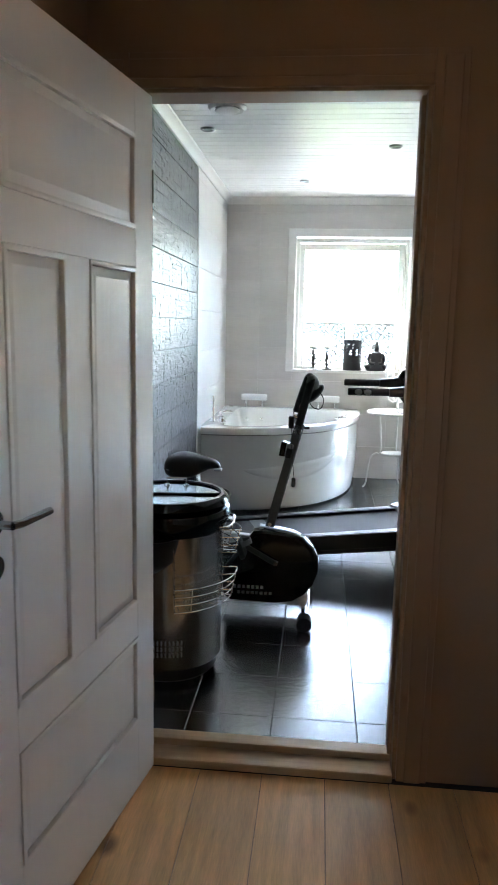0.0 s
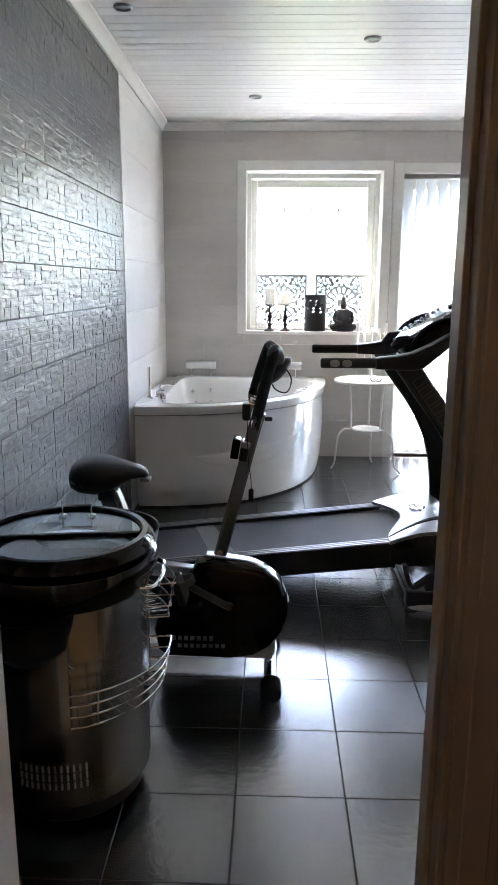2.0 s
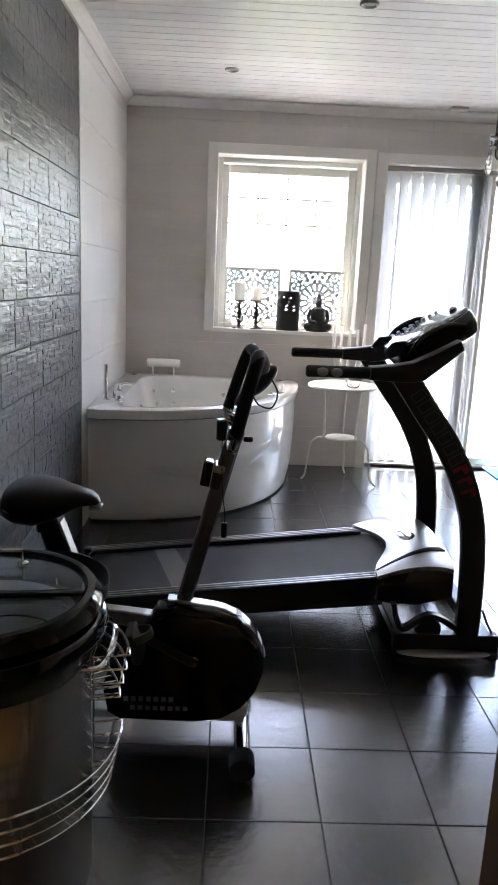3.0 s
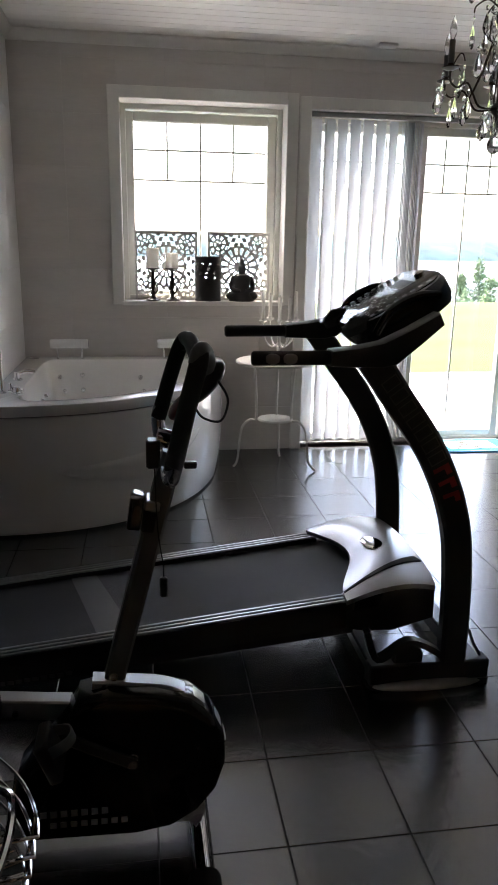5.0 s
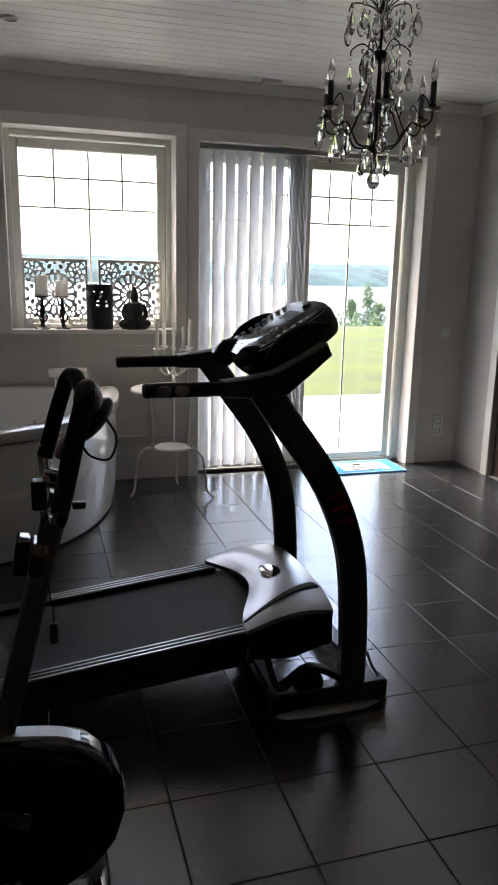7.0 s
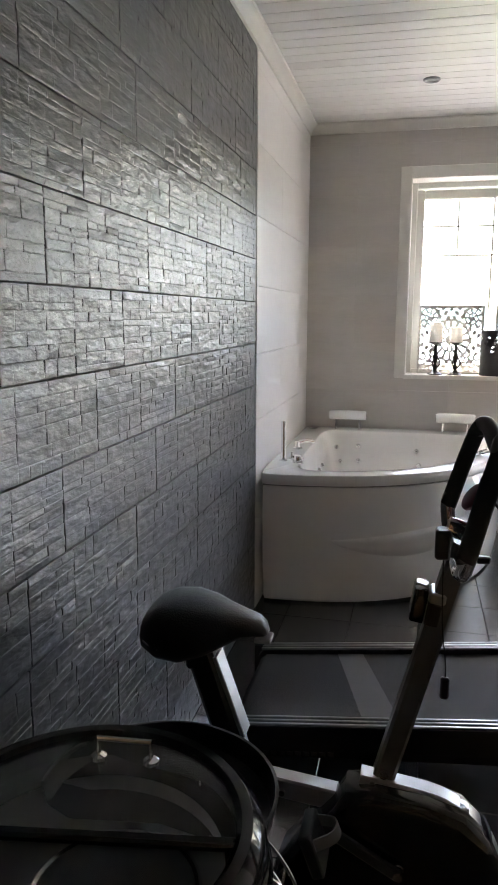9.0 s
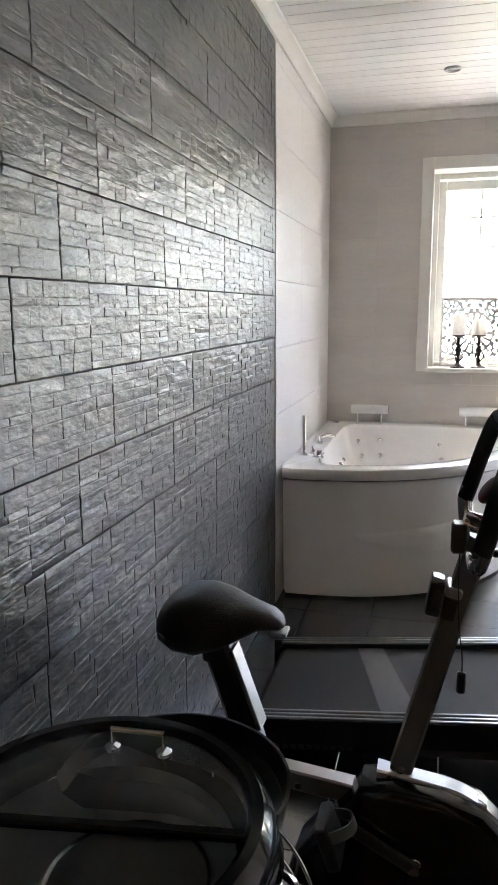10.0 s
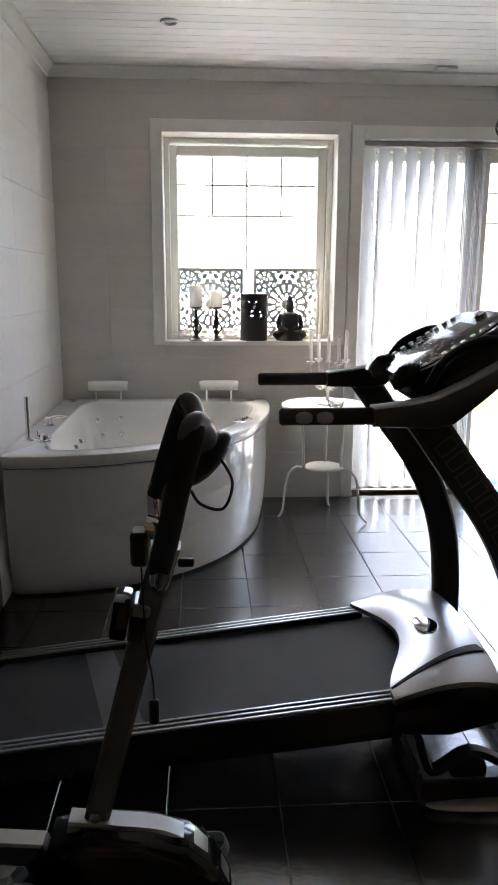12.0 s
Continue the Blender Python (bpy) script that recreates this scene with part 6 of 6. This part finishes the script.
sens = thing("ceiling_sensor", (1.47, 4.42, CEIL), "small white ceiling box near the window wall", "sensor")
part("body", box(1.41, 1.53, 4.39, 4.45, CEIL - 0.022, CEIL, 0.006), M_TRIM, sens)

# ---------------------------------------------------------------- pieces: planks, tiles, stones
# oak planks
pw = 0.2005
k0 = math.floor((HX0 + 0.213) / pw)
for k in range(k0, k0 + 9):
    a, b = -0.213 + k * pw, -0.213 + (k + 1) * pw
    a, b = max(a, HX0), min(b, HX1)
    if b - a < 0.01:
        continue
    cut = -1.25 - 0.37 * (k % 4)
    for y0, y1 in ((HY, cut - 0.0006), (cut + 0.0006, -0.031)):
        ob = part("plank", box(a + 0.0008, b - 0.0008, y0, y1, HZ - 0.012, HZ, 0.0012), M_OAK, hall_floor, smooth=False)

# floor tiles
tiles = tagged(new("floor_tiles"), "dark slate-grey floor tiles with thin pale joints", "floor", kind="structure")
ORIGIN[tiles] = Vector((0, 0, 0))
full = bpy.data.meshes.new("floor_tile")
bm = box(0.0015, 0.2985, 0.0015, 0.2985, -0.008, 0.0, 0.0008)
bm.to_mesh(full)
bm.free()
full.materials.append(M_TILE)
P, FX, FY = 0.30, 0.0, 0.272
for i in range(-3, 11):
    for j in range(-1, 15):
        a, b = FX + i * P, FX + (i + 1) * P
        c, d = FY + j * P, FY + (j + 1) * P
        back = PY if (a > 1.0 and b < 2.71) else YW + 0.008
        a2, b2, c2, d2 = max(a, XL - 0.02), min(b, XR), max(c, 0.107), min(d, YW + 0.008)
        if b2 - a2 < 0.01 or d2 - c2 < 0.01:
            continue
        if (a2, b2, c2, d2) == (a, b, c, d):
            ob = new("floor_tile", full)
            ob.parent = tiles
            ob.location = (a, c, 0)
        else:
            part("floor_tile", box(a2 + 0.0015, b2 - 0.0015, c2 + 0.0015, d2 - 0.0015, -0.008, 0.0, 0.0008), M_TILE, tiles, smooth=False)
part("floor_tile", box(PATIO[0] + 0.014, PATIO[1] - 0.014, YW + 0.0095, PY - 0.02, -0.008, 0.0, 0.0016), M_TILE, tiles, smooth=False)


# glazed wall tiles
def wall_tiles(parent, along, u0, u1, face, holes, shift, material):
    """Tiles 60 x 30 cm on an upright face; along is 'x' (facing -y) or 'y' (facing +x)."""
    i = math.floor((u0 - shift) / 0.6)
    while shift + i * 0.6 < u1:
        for j in range(0, 9):
            a, b = max(u0, shift + i * 0.6), min(u1, shift + (i + 1) * 0.6)
            c, d = j * 0.3, min((j + 1) * 0.3, CEIL)
            if b - a < 0.006 or d - c < 0.006:
                continue
            for p, q, r, s in wall_with_holes(a, b, c, d, holes):
                if q - p < 0.006 or s - r < 0.006:
                    continue
                e = 0.0005
                if along == "x":
                    bm = box(p + e, q - e, face, face + 0.010, r + e, s - e, 0.0007)
                else:
                    bm = box(face - 0.012, face, p + e, q - e, r + e, s - e, 0.0007)
                part("wall_tile", bm, material, parent, smooth=False)
        i += 1


SLATE_END = 3.022
bm = box(XL - 0.029, XL - 0.006, SLATE_END + 0.002, YW + 0.008, 0.0, CEIL)
backing = structure("wall_backing", bm, M_WHITEJOINT, "pale joint bed beside the stone cladding", "wall")
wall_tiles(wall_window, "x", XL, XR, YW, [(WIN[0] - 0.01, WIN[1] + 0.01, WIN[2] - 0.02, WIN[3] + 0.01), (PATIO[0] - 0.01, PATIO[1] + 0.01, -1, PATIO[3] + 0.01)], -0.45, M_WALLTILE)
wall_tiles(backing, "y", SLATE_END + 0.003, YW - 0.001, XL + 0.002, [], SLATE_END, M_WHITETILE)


# split-face stone tiles, each a stack of uneven ledges
def stone_tile(length, height, seed):
    rng = random.Random(seed)
    bm = bmesh.new()
    # blocks side by side, each with courses of its own
    start = 0.0
    while start < length - 0.005:
        span = min(rng.uniform(0.16, 0.34), length - start)
        if length - start - span < 0.10:
            span = length - start
        z = 0.0
        while z < height - 0.004:
            h = min(rng.choice((0.015, 0.020, 0.028, 0.038)), height - z)
            if height - z - h < 0.013:
                h = height - z
            y = start
            while y < start + span - 0.002:
                w = min(rng.uniform(0.04, 0.13), start + span - y)
                if start + span - y - w < 0.03:
                    w = start + span - y
                d = rng.uniform(0.0063, 0.0078)
                tilt, lean = rng.uniform(-0.0005, 0.0005), rng.uniform(-0.0009, 0.0009)
                corners = ((y, z), (y + w, z), (y + w, z + h), (y, z + h))
                q, deep = 0.0024, 0.0006
                back = [bm.verts.new((-0.016, yy, zz)) for yy, zz in corners]
                mid = [bm.verts.new((d + (tilt if k in (1, 2) else -tilt) + (lean if k > 1 else -lean) - deep, yy, zz)) for k, (yy, zz) in enumerate(corners)]
                front = [bm.verts.new((v.co.x + deep, min(max(v.co.y, y + q * rng.uniform(0.4, 1.6)), y + w - q * rng.uniform(0.4, 1.6)),
                                       min(max(v.co.z, z + q * rng.uniform(0.4, 1.6)), z + h - q * rng.uniform(0.4, 1.6)))) for v in mid]
                for k in range(4):
                    bm.faces.new((back[k], back[(k + 1) % 4], mid[(k + 1) % 4], mid[k]))
                    bm.faces.new((mid[k], mid[(k + 1) % 4], front[(k + 1) % 4], front[k]))
                bm.faces.new(front)
                y += w
            z += h
        start += span
    bmesh.ops.recalc_face_normals(bm, faces=bm.faces)
    me = bpy.data.meshes.new("stone_tile")
    bm.to_mesh(me)
    bm.free()
    me.materials.append(M_SLATE)
    return me


SL, SH = 0.548, 0.1825
variants = [stone_tile(SL - 0.0034, SH - 0.0034, 100 + k) for k in range(9)]
starts = {7: 1.155, 6: 0.975, 5: 1.359, 4: 1.184, 8: 1.330, 3: 1.030, 9: 1.09, 10: 1.55, 2: 1.02, 1: 1.43, 0: 1.24, -1: 1.05, 11: 1.31, 12: 1.12}
for row in range(-1, 13):
    z0 = 0.153 + SH * row
    z1 = min(z0 + SH, CEIL - 0.02)
    z0 = max(z0, 0.001)
    i = -3
    while True:
        a = starts[row] + i * SL
        b = a + SL
        i += 1
        if b < 0.12:
            continue
        if a > SLATE_END - 0.01:
            break
        a2, b2 = max(a, 0.108), min(b, SLATE_END)
        if b2 - a2 < 0.02:
            continue
        if a2 == a and b2 == b and abs(z1 - z0 - SH) < 1e-6:
            me = variants[(row * 5 + i * 3) % 9]
        else:
            me = stone_tile(b2 - a2 - 0.0034, z1 - z0 - 0.0034, 500 + row * 20 + i)
        ob = new("stone_tile", me)
        ob.parent = wall_slate
        ob.location = (XL - 0.008, a2 + 0.0017, z0 + 0.0017)
